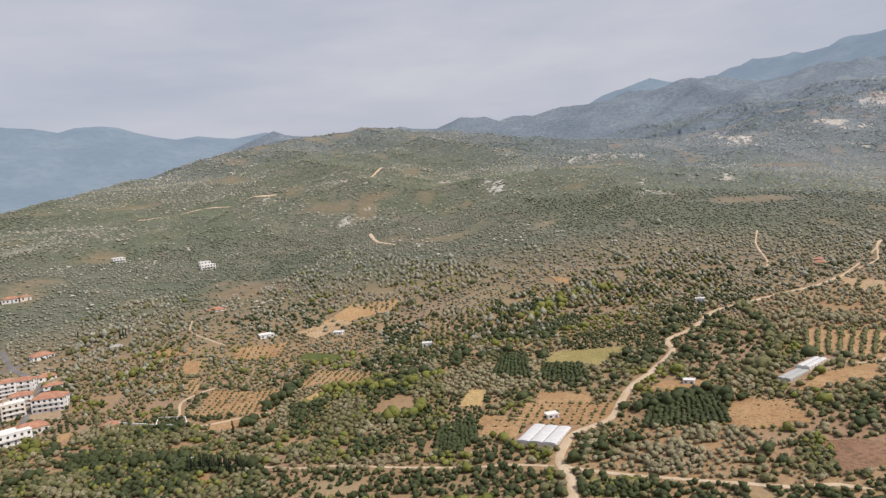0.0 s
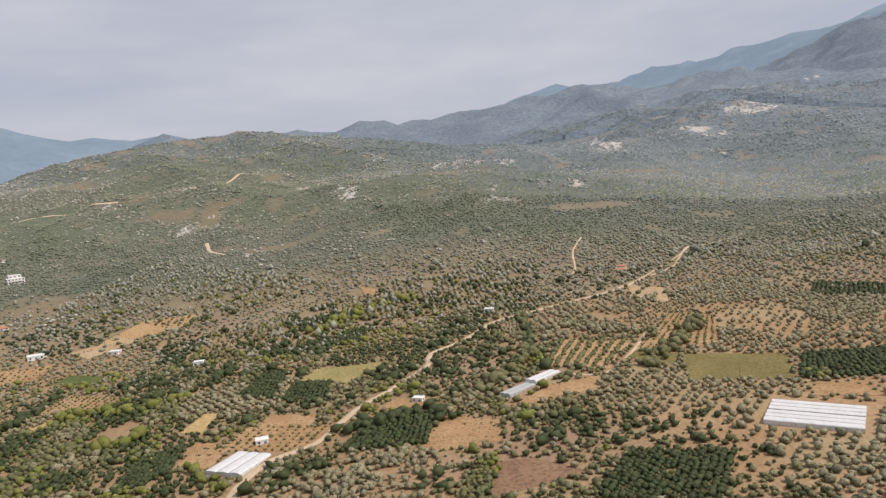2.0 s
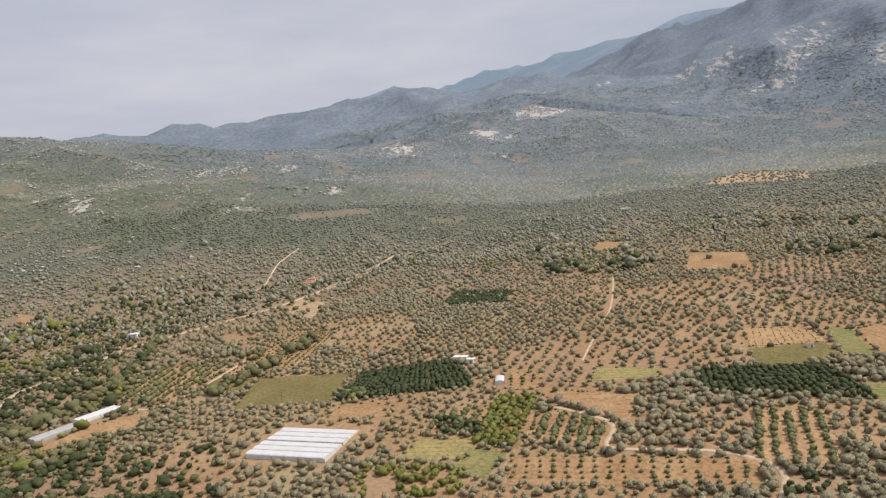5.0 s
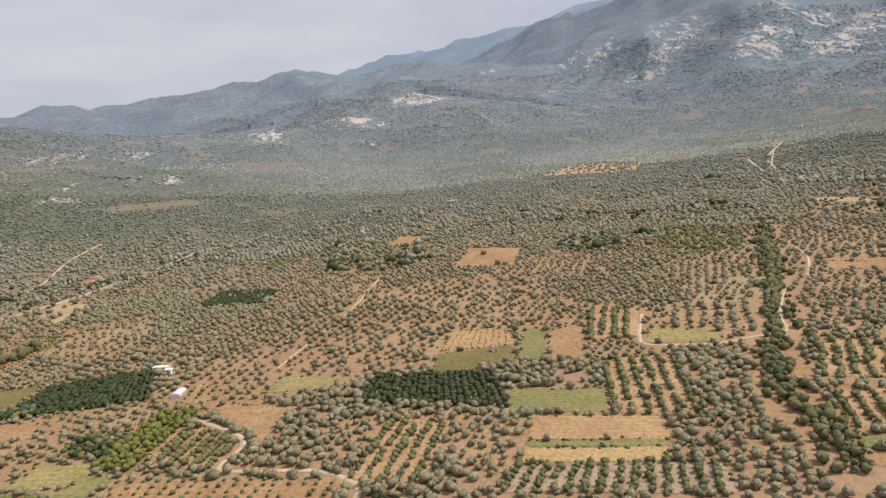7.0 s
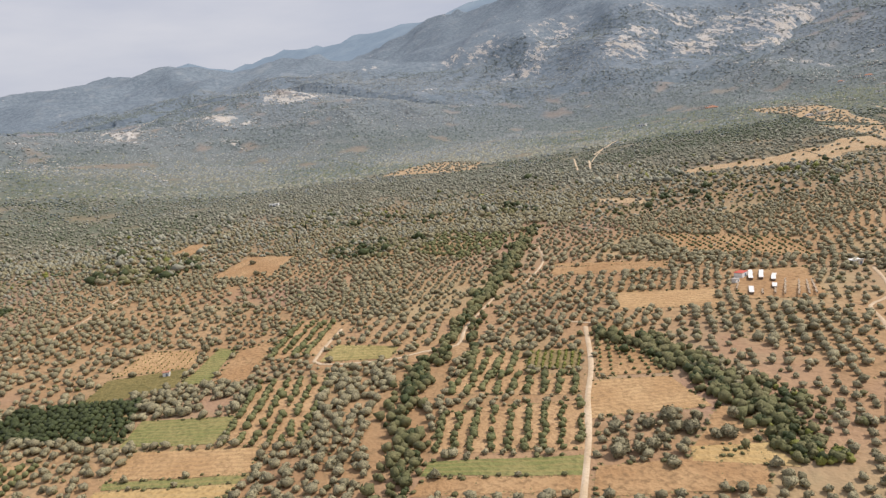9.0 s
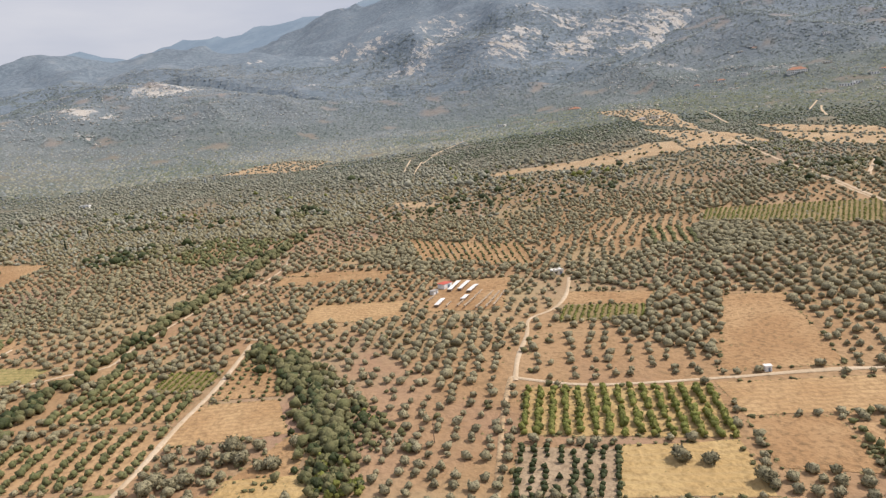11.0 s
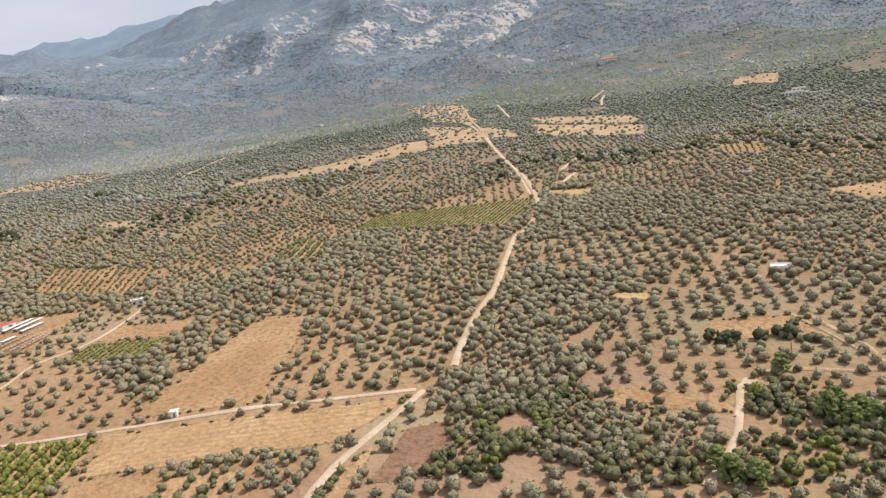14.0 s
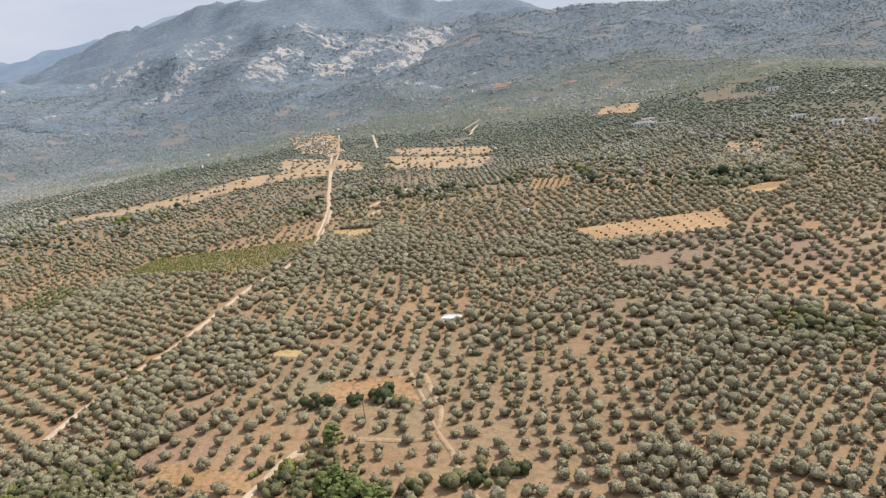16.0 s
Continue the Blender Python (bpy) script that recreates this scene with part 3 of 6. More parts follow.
def drape(name, a, b, c, d, step, rise, wobble=0.5):
    """A patch over the ground between four corners (near left, far left, far right, near right), as a fine sheet."""
    (ax, ay), (bx, by), (cx, cy), (dx, dy) = a, b, c, d
    deep, wide = math.hypot(bx - ax, by - ay), math.hypot(dx - ax, dy - ay)
    nv, nu = max(3, int(deep / step) + 1), max(3, int(wide / step) + 1)
    u, v = (w.ravel() for w in np.meshgrid(np.linspace(0, 1, nu), np.linspace(0, 1, nv)))
    x = (1 - u) * ((1 - v) * ax + v * bx) + u * ((1 - v) * dx + v * cx)
    y = (1 - u) * ((1 - v) * ay + v * by) + u * ((1 - v) * dy + v * cy)
    cell = 7 if wobble < 1 else 20
    x = x + wobble * 2 * (value_noise(x, y, cell, 41) - 0.5)
    y = y + wobble * 2 * (value_noise(x, y, cell, 42) - 0.5)
    i = (np.arange(nv - 1)[:, None] * nu + np.arange(nu - 1)[None]).ravel()
    mesh = bpy.data.meshes.new(name)
    mesh.from_pydata(np.stack([x, y, ground_z(x, y) + rise], 1).tolist(), [], np.stack([i, i + 1, i + nu + 1, i + nu], 1).tolist())
    give(mesh, "lane", v * deep)
    return mesh


# kind: soil, label, then what grows: species, gap between rows, gap in the row, size, height, share that stands
FIELD_KINDS = {
    "bare": (M_TAN, "bare field of dry tan soil", "weed", 5.0, 5.0, 0.35, 0.6, 0.5),
    "straw": (M_STRAW, "mown field of golden straw", "weed", 6.0, 6.0, 0.3, 0.6, 0.4),
    "straw_green": (M_STRAWGREEN, "weedy yellow-green field", "weed", 4.0, 4.0, 0.4, 0.6, 0.5),
    "crop": (M_CROP, "field of pale green crop in drills", "", 0, 0, 0, 0, 0),
    "crop_dark": (M_CROPDARK, "field of dark green crop", "", 0, 0, 0, 0, 0),
    "crop_olive": (M_CROPOLIVE, "field of yellowing crop in drills", "", 0, 0, 0, 0, 0),
    "plough": (M_PLOUGH, "ploughed field of pale tan soil", "", 0, 0, 0, 0, 0),
    "plough_bare": (M_TAN, "smooth harrowed field of tan soil", "", 0, 0, 0, 0, 0),
    "plough_brown": (M_BROWN, "turned field of brown soil", "weed", 5.0, 5.0, 0.3, 0.6, 0.5),
    "nursery": (M_PLOUGH, "pale plot planted with young seedlings", "fresh", 2.4, 1.8, 0.22, 1.6, 0.7),
    "yard": (M_GREYSOIL, "paved pale grey yard between houses", "", 0, 0, 0, 0, 0),
    "gravel": (M_TAN, "trampled yard of grey-brown soil", "", 0, 0, 0, 0, 0),
    "citrus": (M_GROVESOIL, "plot of dark soil under citrus trees", "citrus", 2.1, 1.8, 1.0, 1.1, 0.97),
    "small": (M_TAN, "tan plot planted with young trees", "orchard", 3.3, 2.9, 0.66, 1.0, 0.9),
    "small_tan": (M_ORANGE, "orange plot planted with saplings", "orchard", 4.4, 4.0, 0.55, 1.0, 0.9),
    "rows": (M_ORANGE, "orange soil between rows of fruit trees", "orchard", 3.9, 1.9, 0.98, 1.05, 0.94),
    "rows_grey": (M_GREYSOIL, "pale soil between rows of fruit trees", "orchard", 3.3, 1.8, 0.95, 1.1, 0.97),
    "rows_dark": (M_GREYSOIL, "pale soil between rows of small dark trees", "citrus", 2.5, 1.9, 0.66, 1.1, 0.93),
    "vines": (M_GROVESOIL, "vineyard soil between green rows", "vine", 1.9, 0.9, 0.55, 0.9, 0.95),
    "vines_tall": (M_STRAW, "straw-covered soil between green rows", "vine", 2.9, 1.2, 0.85, 1.25, 0.93),
    "fresh": (M_GROVESOIL, "plot under bright green trees", "fresh", 2.5, 2.3, 1.35, 1.0, 0.97),
}


def sow(species, pts):
    PLANTED.setdefault(species, []).append(pts)


def field(kind, a, b, c, d):
    soil, label, species, gap, inrow, size, tall, share = FIELD_KINDS[kind]
    ob = new("field", drape("field", a, b, c, d, 4.0, 0.06 + 0.004 * (len(FIELD_QUADS) % 12) + 0.3 * min(1.0, max(0.0, hill_amount(np.array([a[0]]), np.array([a[1]]))[0] - 3) / 8), 9.0 if off_path(np.array([a[0]]), np.array([a[1]]))[0] > 450 else 0.5))
    ob.data.materials.append(M_CLEARING if kind == "straw" and off_path(np.array([a[0]]), np.array([a[1]]))[0] > 330 else soil)
    tagged(ob, label, "field", kind="structure")
    FIELD_QUADS.append([a, b, c, d])
    for (px, py), (qx, qy) in ((a, b), (b, c), (c, d), (d, a)):
        n = int(math.dist((px, py), (qx, qy)) * 0.9)
        k = rng.random(n)
        edge = np.stack([px + k * (qx - px) + rng.normal(0, 0.35, n), py + k * (qy - py) + rng.normal(0, 0.35, n), rng.uniform(0.2, 0.5, n), np.full(n, 0.6)], 1)
        dark = rng.random(n) < 0.25
        sow("weed", edge[~dark])
        sow("maquis", edge[dark] * np.array([1, 1, 1.4, 1.2]))
    reach_here = off_path(np.array([a[0]]), np.array([a[1]]))[0]
    if kind == "straw" and reach_here > 330:
        species, gap, inrow, size, tall, share = "maquis", 6.5, 6.0, 1.5, 0.9, 0.55
    if not species:
        return
    across, deep = math.dist(a, d), math.dist(a, b)
    u, v = (w.ravel() for w in np.meshgrid(np.arange(0.3 * gap, across, gap) / across, np.arange(0.3 * inrow, deep, inrow) / deep))
    stay = rng.random(len(u)) < share
    loose = 0.45 if species in ("weed", "maquis") else 0.07
    u, v = u[stay] + rng.normal(0, loose * gap / across, stay.sum()), v[stay] + rng.normal(0, loose * inrow / deep, stay.sum())
    x = (1 - u) * ((1 - v) * a[0] + v * b[0]) + u * ((1 - v) * d[0] + v * c[0])
    y = (1 - u) * ((1 - v) * a[1] + v * b[1]) + u * ((1 - v) * d[1] + v * c[1])
    sow(species, np.stack([x, y, size * rng.uniform(0.75, 1.2, len(x)), np.full(len(x), tall)], 1))


def thicket(kind, a, b, c, d):
    """Trees and bushes that stand close, with no rows."""
    xs, ys = [p[0] for p in (a, b, c, d)], [p[1] for p in (a, b, c, d)]
    gap = {"citrus": 2.4, "olive_dense": 2.35, "olive_close": 2.6, "fresh": 2.4, "maquis": 1.75}.get(kind, 1.75)
    far = max(1.0, min(2.0, (sum(ys) / 4 + 40) / 250))
    u, v = (w.ravel() for w in np.meshgrid(np.arange(min(xs), max(xs), gap * far), np.arange(min(ys), max(ys), gap * far)))
    loose = 0.16 if kind == "olive_close" else 0.35
    u, v = u + rng.normal(0, gap * loose, len(u)), v + rng.normal(0, gap * loose, len(v))
    s = in_quad(u, v, [a, b, c, d]) & (value_noise(u, v, 11, 77) > (0.08 if kind == "olive_close" else 0.17))
    u, v = u[s], v[s]
    size = (rng.uniform(0.4, 1.15, len(u)) if kind == "maquis" else rng.uniform(0.6, 1.2, len(u))) * (0.8 + 0.5 * value_noise(u, v, 12, 78)) * far ** 0.6 * (1.25 if kind == "olive_close" else 1.0)
    pick = value_noise(u, v, 16, 79) + rng.normal(0, 0.12, len(u))
    if kind in ("citrus", "fresh"):
        sorts = ((kind, np.ones(len(u), bool)),)
    elif kind in ("olive_dense", "olive_close"):
        sorts = (("olive", np.ones(len(u), bool)),)
    elif kind == "green":
        sorts = (("citrus", pick < 0.4), ("fresh", (pick >= 0.4) & (pick < 0.47)), ("maquis", (pick >= 0.47) & (pick < 0.8)), ("olive", pick >= 0.8))
    else:
        sorts = (("olive", pick < 0.3), ("maquis", (pick >= 0.3) & (pick < 0.72)), ("citrus", (pick >= 0.72) & (pick < 0.8)), ("fresh", pick >= 0.8))
    for species, q in sorts:
        sow(species, np.stack([u[q], v[q], size[q], np.full(q.sum(), 1.1)], 1))
    FIELD_QUADS.append([a, b, c, d])


def ravine(width, *line):
    """A dry watercourse full of dark bushes."""
    for (ax, ay), (bx, by) in zip(line, line[1:]):
        run = math.hypot(bx - ax, by - ay)
        n = int(run * width / 5.5)
        k, o = rng.random(n), rng.normal(0, width * 0.2, n)
        x, y = ax + k * (bx - ax) - o * (by - ay) / run, ay + k * (by - ay) + o * (bx - ax) / run
        dark = rng.random(n) < 0.18
        for species, q in (("maquis", ~dark), ("citrus", dark)):
            sow(species, np.stack([x[q], y[q], rng.uniform(0.7, 1.5, q.sum()), np.full(q.sum(), 1.2)], 1))
    LANE_LINES.append((list(line), width))


def belt(species, size, width, *line):
    """Tall trees that follow a hedge or a bank, crown to crown."""
    for (ax, ay), (bx, by) in zip(line, line[1:]):
        run = math.hypot(bx - ax, by - ay)
        n = max(2, int(run * width / (size * size * 2.2)))
        k, o = rng.random(n), rng.normal(0, width * 0.28, n)
        x, y = ax + k * (bx - ax) - o * (by - ay) / run, ay + k * (by - ay) + o * (bx - ax) / run
        sow(species, np.stack([x, y, size * rng.uniform(0.55, 1.15, n), rng.uniform(0.9, 1.3, n)], 1))
    LANE_LINES.append((list(line), width * 0.8))


def lane(kind, width, *line):
    """A road that lies on the ground along a bent line."""
    pts = [Vector(p) for p in line]
    fine = []
    for k in range(len(pts) - 1):
        p0, p1, p2, p3 = pts[max(k - 1, 0)], pts[k], pts[k + 1], pts[min(k + 2, len(pts) - 1)]
        n = max(2, int((p2 - p1).length / 3.5))
        for q in range(n):
            s = q / n
            fine.append(0.5 * ((2 * p1) + (p2 - p0) * s + (2 * p0 - 5 * p1 + 4 * p2 - p3) * s * s + (3 * p1 - p0 - 3 * p2 + p3) * s ** 3))
    fine.append(pts[-1])
    verts, faces = [], []
    for k, p in enumerate(fine):
        way = (fine[min(k + 1, len(fine) - 1)] - fine[max(k - 1, 0)]).normalized()
        side = Vector((-way.y, way.x))
        half = width / 2 * (0.85 + 0.3 * float(value_noise(p.x, p.y, 9, 61)))
        for o in (-1, -0.5, 0, 0.5, 1):
            q = p + side * half * o
            verts.append((q.x, q.y, gz(q.x, q.y) + 0.2 + (0.04 if o == 0 else 0) - (0.12 if abs(o) == 1 else 0)))
        if k:
            faces += [[5 * k - 5 + j, 5 * k - 4 + j, 5 * k + 1 + j, 5 * k + j] for j in range(4)]
    mesh = bpy.data.meshes.new("road")
    mesh.from_pydata(verts, [], faces)
    mesh.materials.append({"paved_road": M_ASPHALT, "path": M_CLEARING}.get(kind, M_ROAD))
    label = {"paved_road": "worn grey asphalt village road", "path": "tan footpath worn between olive trees", "track": "pale track cut across the hillside"}.get(kind, "pale unpaved dirt road between groves")
    tagged(new("road", mesh), label, "road", kind="structure")
    if kind != "path":
        LANE_LINES.append((list(line), width))
        ROAD_LINES.append((list(line), width))


# ---- the plan: roads, fields, thickets ----
lane("dirt_road", 3, (29.6, 186.8), (31.3, 198.1), (29.7, 211), (33.6, 223.5), (38.9, 232), (52.5, 240.6), (61.2, 258.1), (68.5, 271.2), (78.7, 283.2), (95.8, 307.6), (99.3, 325.5), (116.8, 340.6), (135.6, 365.4), (149.7, 372.5), (179.6, 384.6), (207, 395.3), (223.9, 407.6))
lane("dirt_road", 1.2, (223.9, 407.6), (239.7, 422.3), (274.4, 460.8), (306.6, 501.6))
lane("dirt_road", 1.9, (29.7, 211), (32.4, 206.2), (46, 198), (60.4, 191.3), (74.1, 185.4), (87, 179.8), (98.2, 178.3), (105, 173.5))
lane("dirt_road", 1.4, (27.5, 208.4), (13.9, 213.3), (1.4, 214.7), (-22.7, 221.3), (-42.5, 228), (-58.4, 230.1), (-85.4, 241.2))
lane("dirt_road", 1.2, (241, 552.9), (221.7, 511), (210.1, 467.5), (202.4, 452.2))
lane("dirt_road", 1.4, (-125.2, 301.7), (-130.8, 318.1), (-126.3, 328.3), (-119.8, 333.8))
lane("dirt_road", 1.8, (-81.7, 292.4), (-95.5, 289), (-111.4, 285.9), (-120.3, 295.3))
lane("dirt_road", 1.1, (-168, 440.8), (-160.9, 418.7), (-141.1, 399.5), (-131.7, 392.3))
lane("paved_road", 3.2, (-272, 410), (-248, 380), (-228, 364), (-216, 351), (-207, 332), (-204, 320), (-198, 304))
lane("paved_road", 3.4, (-259.8, 368.5), (-251.7, 375.4), (-245.9, 381.5), (-240.1, 388.2), (-233.6, 397.1))
lane("dirt_road", 1.4, (140.6, 278.1), (155, 265.2), (163.8, 265.5), (180.8, 285.3), (195.4, 307.7))
lane("dirt_road", 1.4, (276.3, 185.5), (286, 163.2), (278, 151.3), (285.9, 143.9), (299.5, 133.7), (304.4, 120.4), (295.8, 110.7))
lane("dirt_road", 0.9, (303.5, 211.9), (319, 231.8), (346.2, 265.7), (377.9, 316.7))
lane("dirt_road", 1.2, (425.3, 174.5), (410.3, 157), (407.7, 149), (423.3, 136.5), (434.4, 134.2), (445, 131.1), (456.2, 143.1), (479.3, 161.4))
lane("dirt_road", 1.1, (540.2, 212.4), (523.9, 188.4), (499.3, 168))
lane("dirt_road", 0.9, (820.1, 466.9), (748.6, 405.5), (715.4, 367.4))
lane("dirt_road", 0.9, (710.7, 335.2), (685.5, 308.7))
lane("dirt_road", 1.5, (481.1, 114.2), (462.9, 91.8), (448.1, 76.8), (435.1, 62.1), (418, 44.8))
lane("dirt_road", 1, (480.8, 122.1), (485.2, 114.6))
lane("path", 1.2, (481.2, 4.5), (501.7, 25.9), (516.7, 39.8))
lane("dirt_road", 1.3, (516, 37.4), (525.4, 46.7), (538.9, 57.4), (547.8, 65.7), (558.7, 66.5), (570.8, 72.8), (586, 85.6))
lane("path", 1.4, (586, 85.6), (600.6, 92.5), (618.7, 102.3), (643.3, 114.4), (664.7, 127.6), (688.3, 136.7))
lane("dirt_road", 1.2, (516.7, 39.8), (523.3, 26.5), (531.7, 17), (546.2, 4.6), (559.4, -6.3), (574.6, -19.7))
lane("dirt_road", 1.8, (538.2, -64.4), (548.9, -57.5), (556.4, -53.1), (565.7, -48.7), (576.6, -45.6), (587.6, -42.9), (594.3, -41.1))
lane("dirt_road", 2.0, (606.1, -38.5), (616.2, -31.2), (633.1, -20.9), (650.6, -11.6), (672.8, 3.6), (698.4, 20.4), (713.1, 25.4), (748.1, 48.9), (789.4, 89), (822.7, 129.6), (865.7, 179.6), (970.2, 301.6))
lane("dirt_road", 1.3, (549.6, 1.5), (567.2, -12), (575.3, -20.8), (593.7, -39.4))
lane("dirt_road", 1.4, (595.2, -101.8), (610.8, -99.7), (627.4, -93.2), (630.9, -94.8))
lane("path", 1, (667.3, -86), (657.4, -100.1), (649.7, -110.1), (645.1, -118.2), (639.3, -125.4), (636, -131.8))
lane("dirt_road", 0.9, (616.5, -97), (627.1, -93.5), (630.9, -92.6))
lane("track", 1.5, (717.8, 385.6), (742.8, 417.1), (770.3, 451.1))
lane("dirt_road", 1.4, (1048.7, 382.4), (950.1, 270.9), (864.5, 177.6), (802.6, 106.4), (756.4, 58.8))
lane("track", 3.2, (-336.5, 761), (-309.8, 780.3), (-284.3, 799.3), (-254.1, 807.2), (-214.3, 794.8), (-191.5, 793.9))
lane("track", 3.2, (-116.3, 810.4), (-98, 853.9), (-68.2, 974.1))
lane("track", 3.2, (-76, 670.6), (-66.5, 640.5), (-47.7, 608.7))
lane("track", 1.5, (762.1, 422.1), (724.9, 379.5))
lane("track", 1.5, (789.1, 445.4), (878.9, 506.8), (893.5, 498.2))
lane("track", 1.5, (1101.5, 258.2), (1151.4, 275))
lane("dirt_road", 1.3, (358, 521), (322, 503), (304, 500), (280, 462), (266, 440), (244, 423), (223, 405))
lane("path", 1.3, (668, -90), (662, -98), (655, -107), (646, -111), (640, -100), (634, -93))
lane("track", 2.2, (813, 84), (847, 96), (862, 101))
lane("track", 2.0, (787, 64), (809, 72))
field("straw", (862, -83), (888, -93), (893, -105), (867, -101))
field("bare", (807, -130), (818, -128), (822, -133), (810, -135))
field("small", (866, 20), (896, 37), (900, 12), (868, -4))
field("straw", (980, -41), (1010, -41), (1004, -55), (978, -57))
field("straw_green", (34, 304), (46, 329), (81, 324), (62, 301))
field("bare", (85, 219), (94, 238), (113, 233), (104, 217))
field("crop", (34, 187), (37, 199), (53, 193), (50, 183))
field("citrus", (-10, 222), (-9, 248), (4, 257), (5, 235))
field("bare", (5, 248), (8, 259), (18, 254), (17, 244))
field("bare", (29, 264), (32, 277), (52, 267), (49, 257))
field("rows_dark", (52, 198), (59, 212), (75, 210), (68, 194))
field("small", (-122, 369), (-123, 386), (-96, 393), (-96, 370))
field("bare", (-172, 381), (-174, 392), (-150, 392), (-148, 380))
field("small", (-150, 329), (-153, 345), (-131, 348), (-130, 329))
lane("track", 2.0, (1058, 341), (1034, 313), (1011, 286))
lane("track", 2.0, (1079, 231), (1105, 248), (1127, 259))
field("straw", (1166, 150), (1197, 161), (1194, 117), (1156, 105))
field("straw", (986, -38), (1014, -31), (1008, -52), (983, -58))
field("straw", (644, 600), (735, 648), (755, 588), (699, 513))
field("crop_dark", (-86, 365), (-83, 375), (-62, 368), (-63, 358))
field("straw", (-95, 406), (-71, 423), (-61, 416), (-80, 394))
field("straw", (-77, 298), (-57, 321), (-44, 319), (-64, 302))
field("yard", (-199, 311), (-204, 325), (-191, 328), (-183, 311))
field("yard", (-221, 327), (-246, 366), (-231, 366), (-216, 341))
field("bare", (-172, 283), (-176, 295), (-159, 294), (-154, 281))
field("bare", (-105, 232), (-106, 241), (-89, 236), (-82, 220))
field("bare", (-150, 354), (-151, 373), (-138, 371), (-135, 354))
field("citrus", (15, 303), (21, 336), (32, 329), (31, 295))
field("citrus", (33, 290), (39, 312), (55, 305), (53, 281))
field("citrus", (61, 229), (73, 256), (93, 250), (89, 225))
field("small", (18, 246), (25, 267), (59, 253), (51, 235))
field("bare", (6, 238), (9, 253), (23, 248), (18, 233))
field("bare", (59, 456), (59, 468), (81, 463), (76, 449))
field("citrus", (49, 376), (56, 397), (72, 394), (67, 367))
field("small", (-122, 301), (-120, 332), (-84, 323), (-80, 289))
field("bare", (-105, 275), (-106, 290), (-87, 291), (-87, 276))
field("small", (-153, 338), (-152, 353), (-126, 340), (-126, 327))
field("small", (-78, 321), (-72, 349), (-42, 332), (-45, 317))
field("straw", (-1, 271), (4, 290), (11, 287), (8, 268))
field("bare", (73, 264), (80, 272), (97, 267), (91, 257))
field("plough", (-87, 405), (-67, 449), (-33, 452), (-37, 434))
field("rows", (142, 283), (158, 316), (186, 299), (165, 268))
field("plough_brown", (102, 183), (108, 204), (119, 203), (132, 189))
field("bare", (120, 245), (139, 261), (160, 263), (153, 248))
field("citrus", (128, 174), (147, 197), (173, 186), (157, 163))
field("bare", (89, 231), (98, 246), (115, 236), (112, 217))
field("crop_olive", (186, 244), (196, 273), (230, 255), (218, 230))
field("crop_olive", (175, 279), (181, 285), (196, 273), (189, 260))
field("citrus", (219, 229), (234, 250), (267, 242), (264, 213))
field("fresh", (249, 172), (267, 199), (279, 192), (258, 163))
field("straw_green", (228, 174), (236, 184), (251, 174), (244, 165))
field("crop", (238, 159), (247, 170), (255, 163), (245, 152))
field("rows", (238, 185), (248, 199), (261, 191), (252, 177))
field("straw", (212, 372), (225, 409), (239, 386), (227, 355))
field("citrus", (288, 329), (304, 350), (327, 328), (313, 307))
field("small", (182, 285), (219, 336), (233, 316), (214, 276))
field("bare", (214, 214), (221, 225), (233, 217), (232, 206))
field("small", (272, 203), (278, 217), (288, 210), (280, 197))
field("bare", (279, 192), (284, 193), (303, 176), (290, 160))
field("rows", (263, 164), (276, 182), (286, 160), (277, 150))
field("bare", (409, 299), (437, 334), (456, 311), (432, 276))
field("straw", (687, 560), (744, 610), (750, 571), (701, 516))
field("straw_green", (297, 194), (305, 204), (321, 190), (314, 183))
field("bare", (407, 391), (424, 413), (433, 399), (415, 375))
field("rows", (302, 126), (322, 149), (335, 138), (316, 113))
field("small", (248, 146), (255, 160), (304, 127), (297, 117))
field("crop", (350, 135), (357, 147), (378, 131), (369, 119))
field("plough", (346, 118), (353, 129), (378, 109), (372, 99))
field("crop", (344, 115), (345, 118), (372, 99), (369, 97))
field("straw", (338, 110), (343, 115), (369, 97), (365, 92))
field("rows", (370, 118), (389, 149), (407, 138), (385, 103))
field("citrus", (319, 166), (329, 182), (359, 161), (351, 137))
field("crop_olive", (342, 170), (353, 188), (375, 179), (369, 165))
field("nursery", (354, 190), (367, 207), (383, 193), (376, 179))
field("crop", (370, 166), (388, 190), (391, 183), (377, 160))
field("bare", (378, 159), (392, 182), (405, 182), (386, 153))
field("rows_grey", (329, 102), (338, 110), (374, 85), (367, 75))
field("rows", (396, 166), (418, 195), (430, 182), (410, 157))
field("straw_green", (408, 151), (418, 161), (432, 144), (425, 137))
field("small", (251, 179), (260, 196), (289, 161), (284, 154))
field("bare", (512, 168), (520, 177), (551, 146), (543, 139))
field("vines", (448, 101), (457, 111), (468, 101), (459, 92))
field("rows", (434, 111), (446, 123), (456, 110), (445, 99))
field("rows", (424, 103), (433, 111), (456, 89), (448, 80))
field("rows", (406, 80), (418, 95), (447, 77), (432, 59))
field("crop", (400, 73), (404, 77), (430, 58), (425, 52))
field("bare", (395, 68), (400, 72), (425, 52), (421, 48))
field("plough", (441, 69), (456, 84), (471, 72), (465, 55))
field("bare", (447, 45), (466, 54), (470, 51), (457, 36))
field("bare", (421, 45), (429, 53), (456, 35), (447, 27))
field("plough", (499, 119), (512, 132), (535, 110), (522, 97))
field("small", (458, 85), (475, 102), (480, 91), (473, 73))
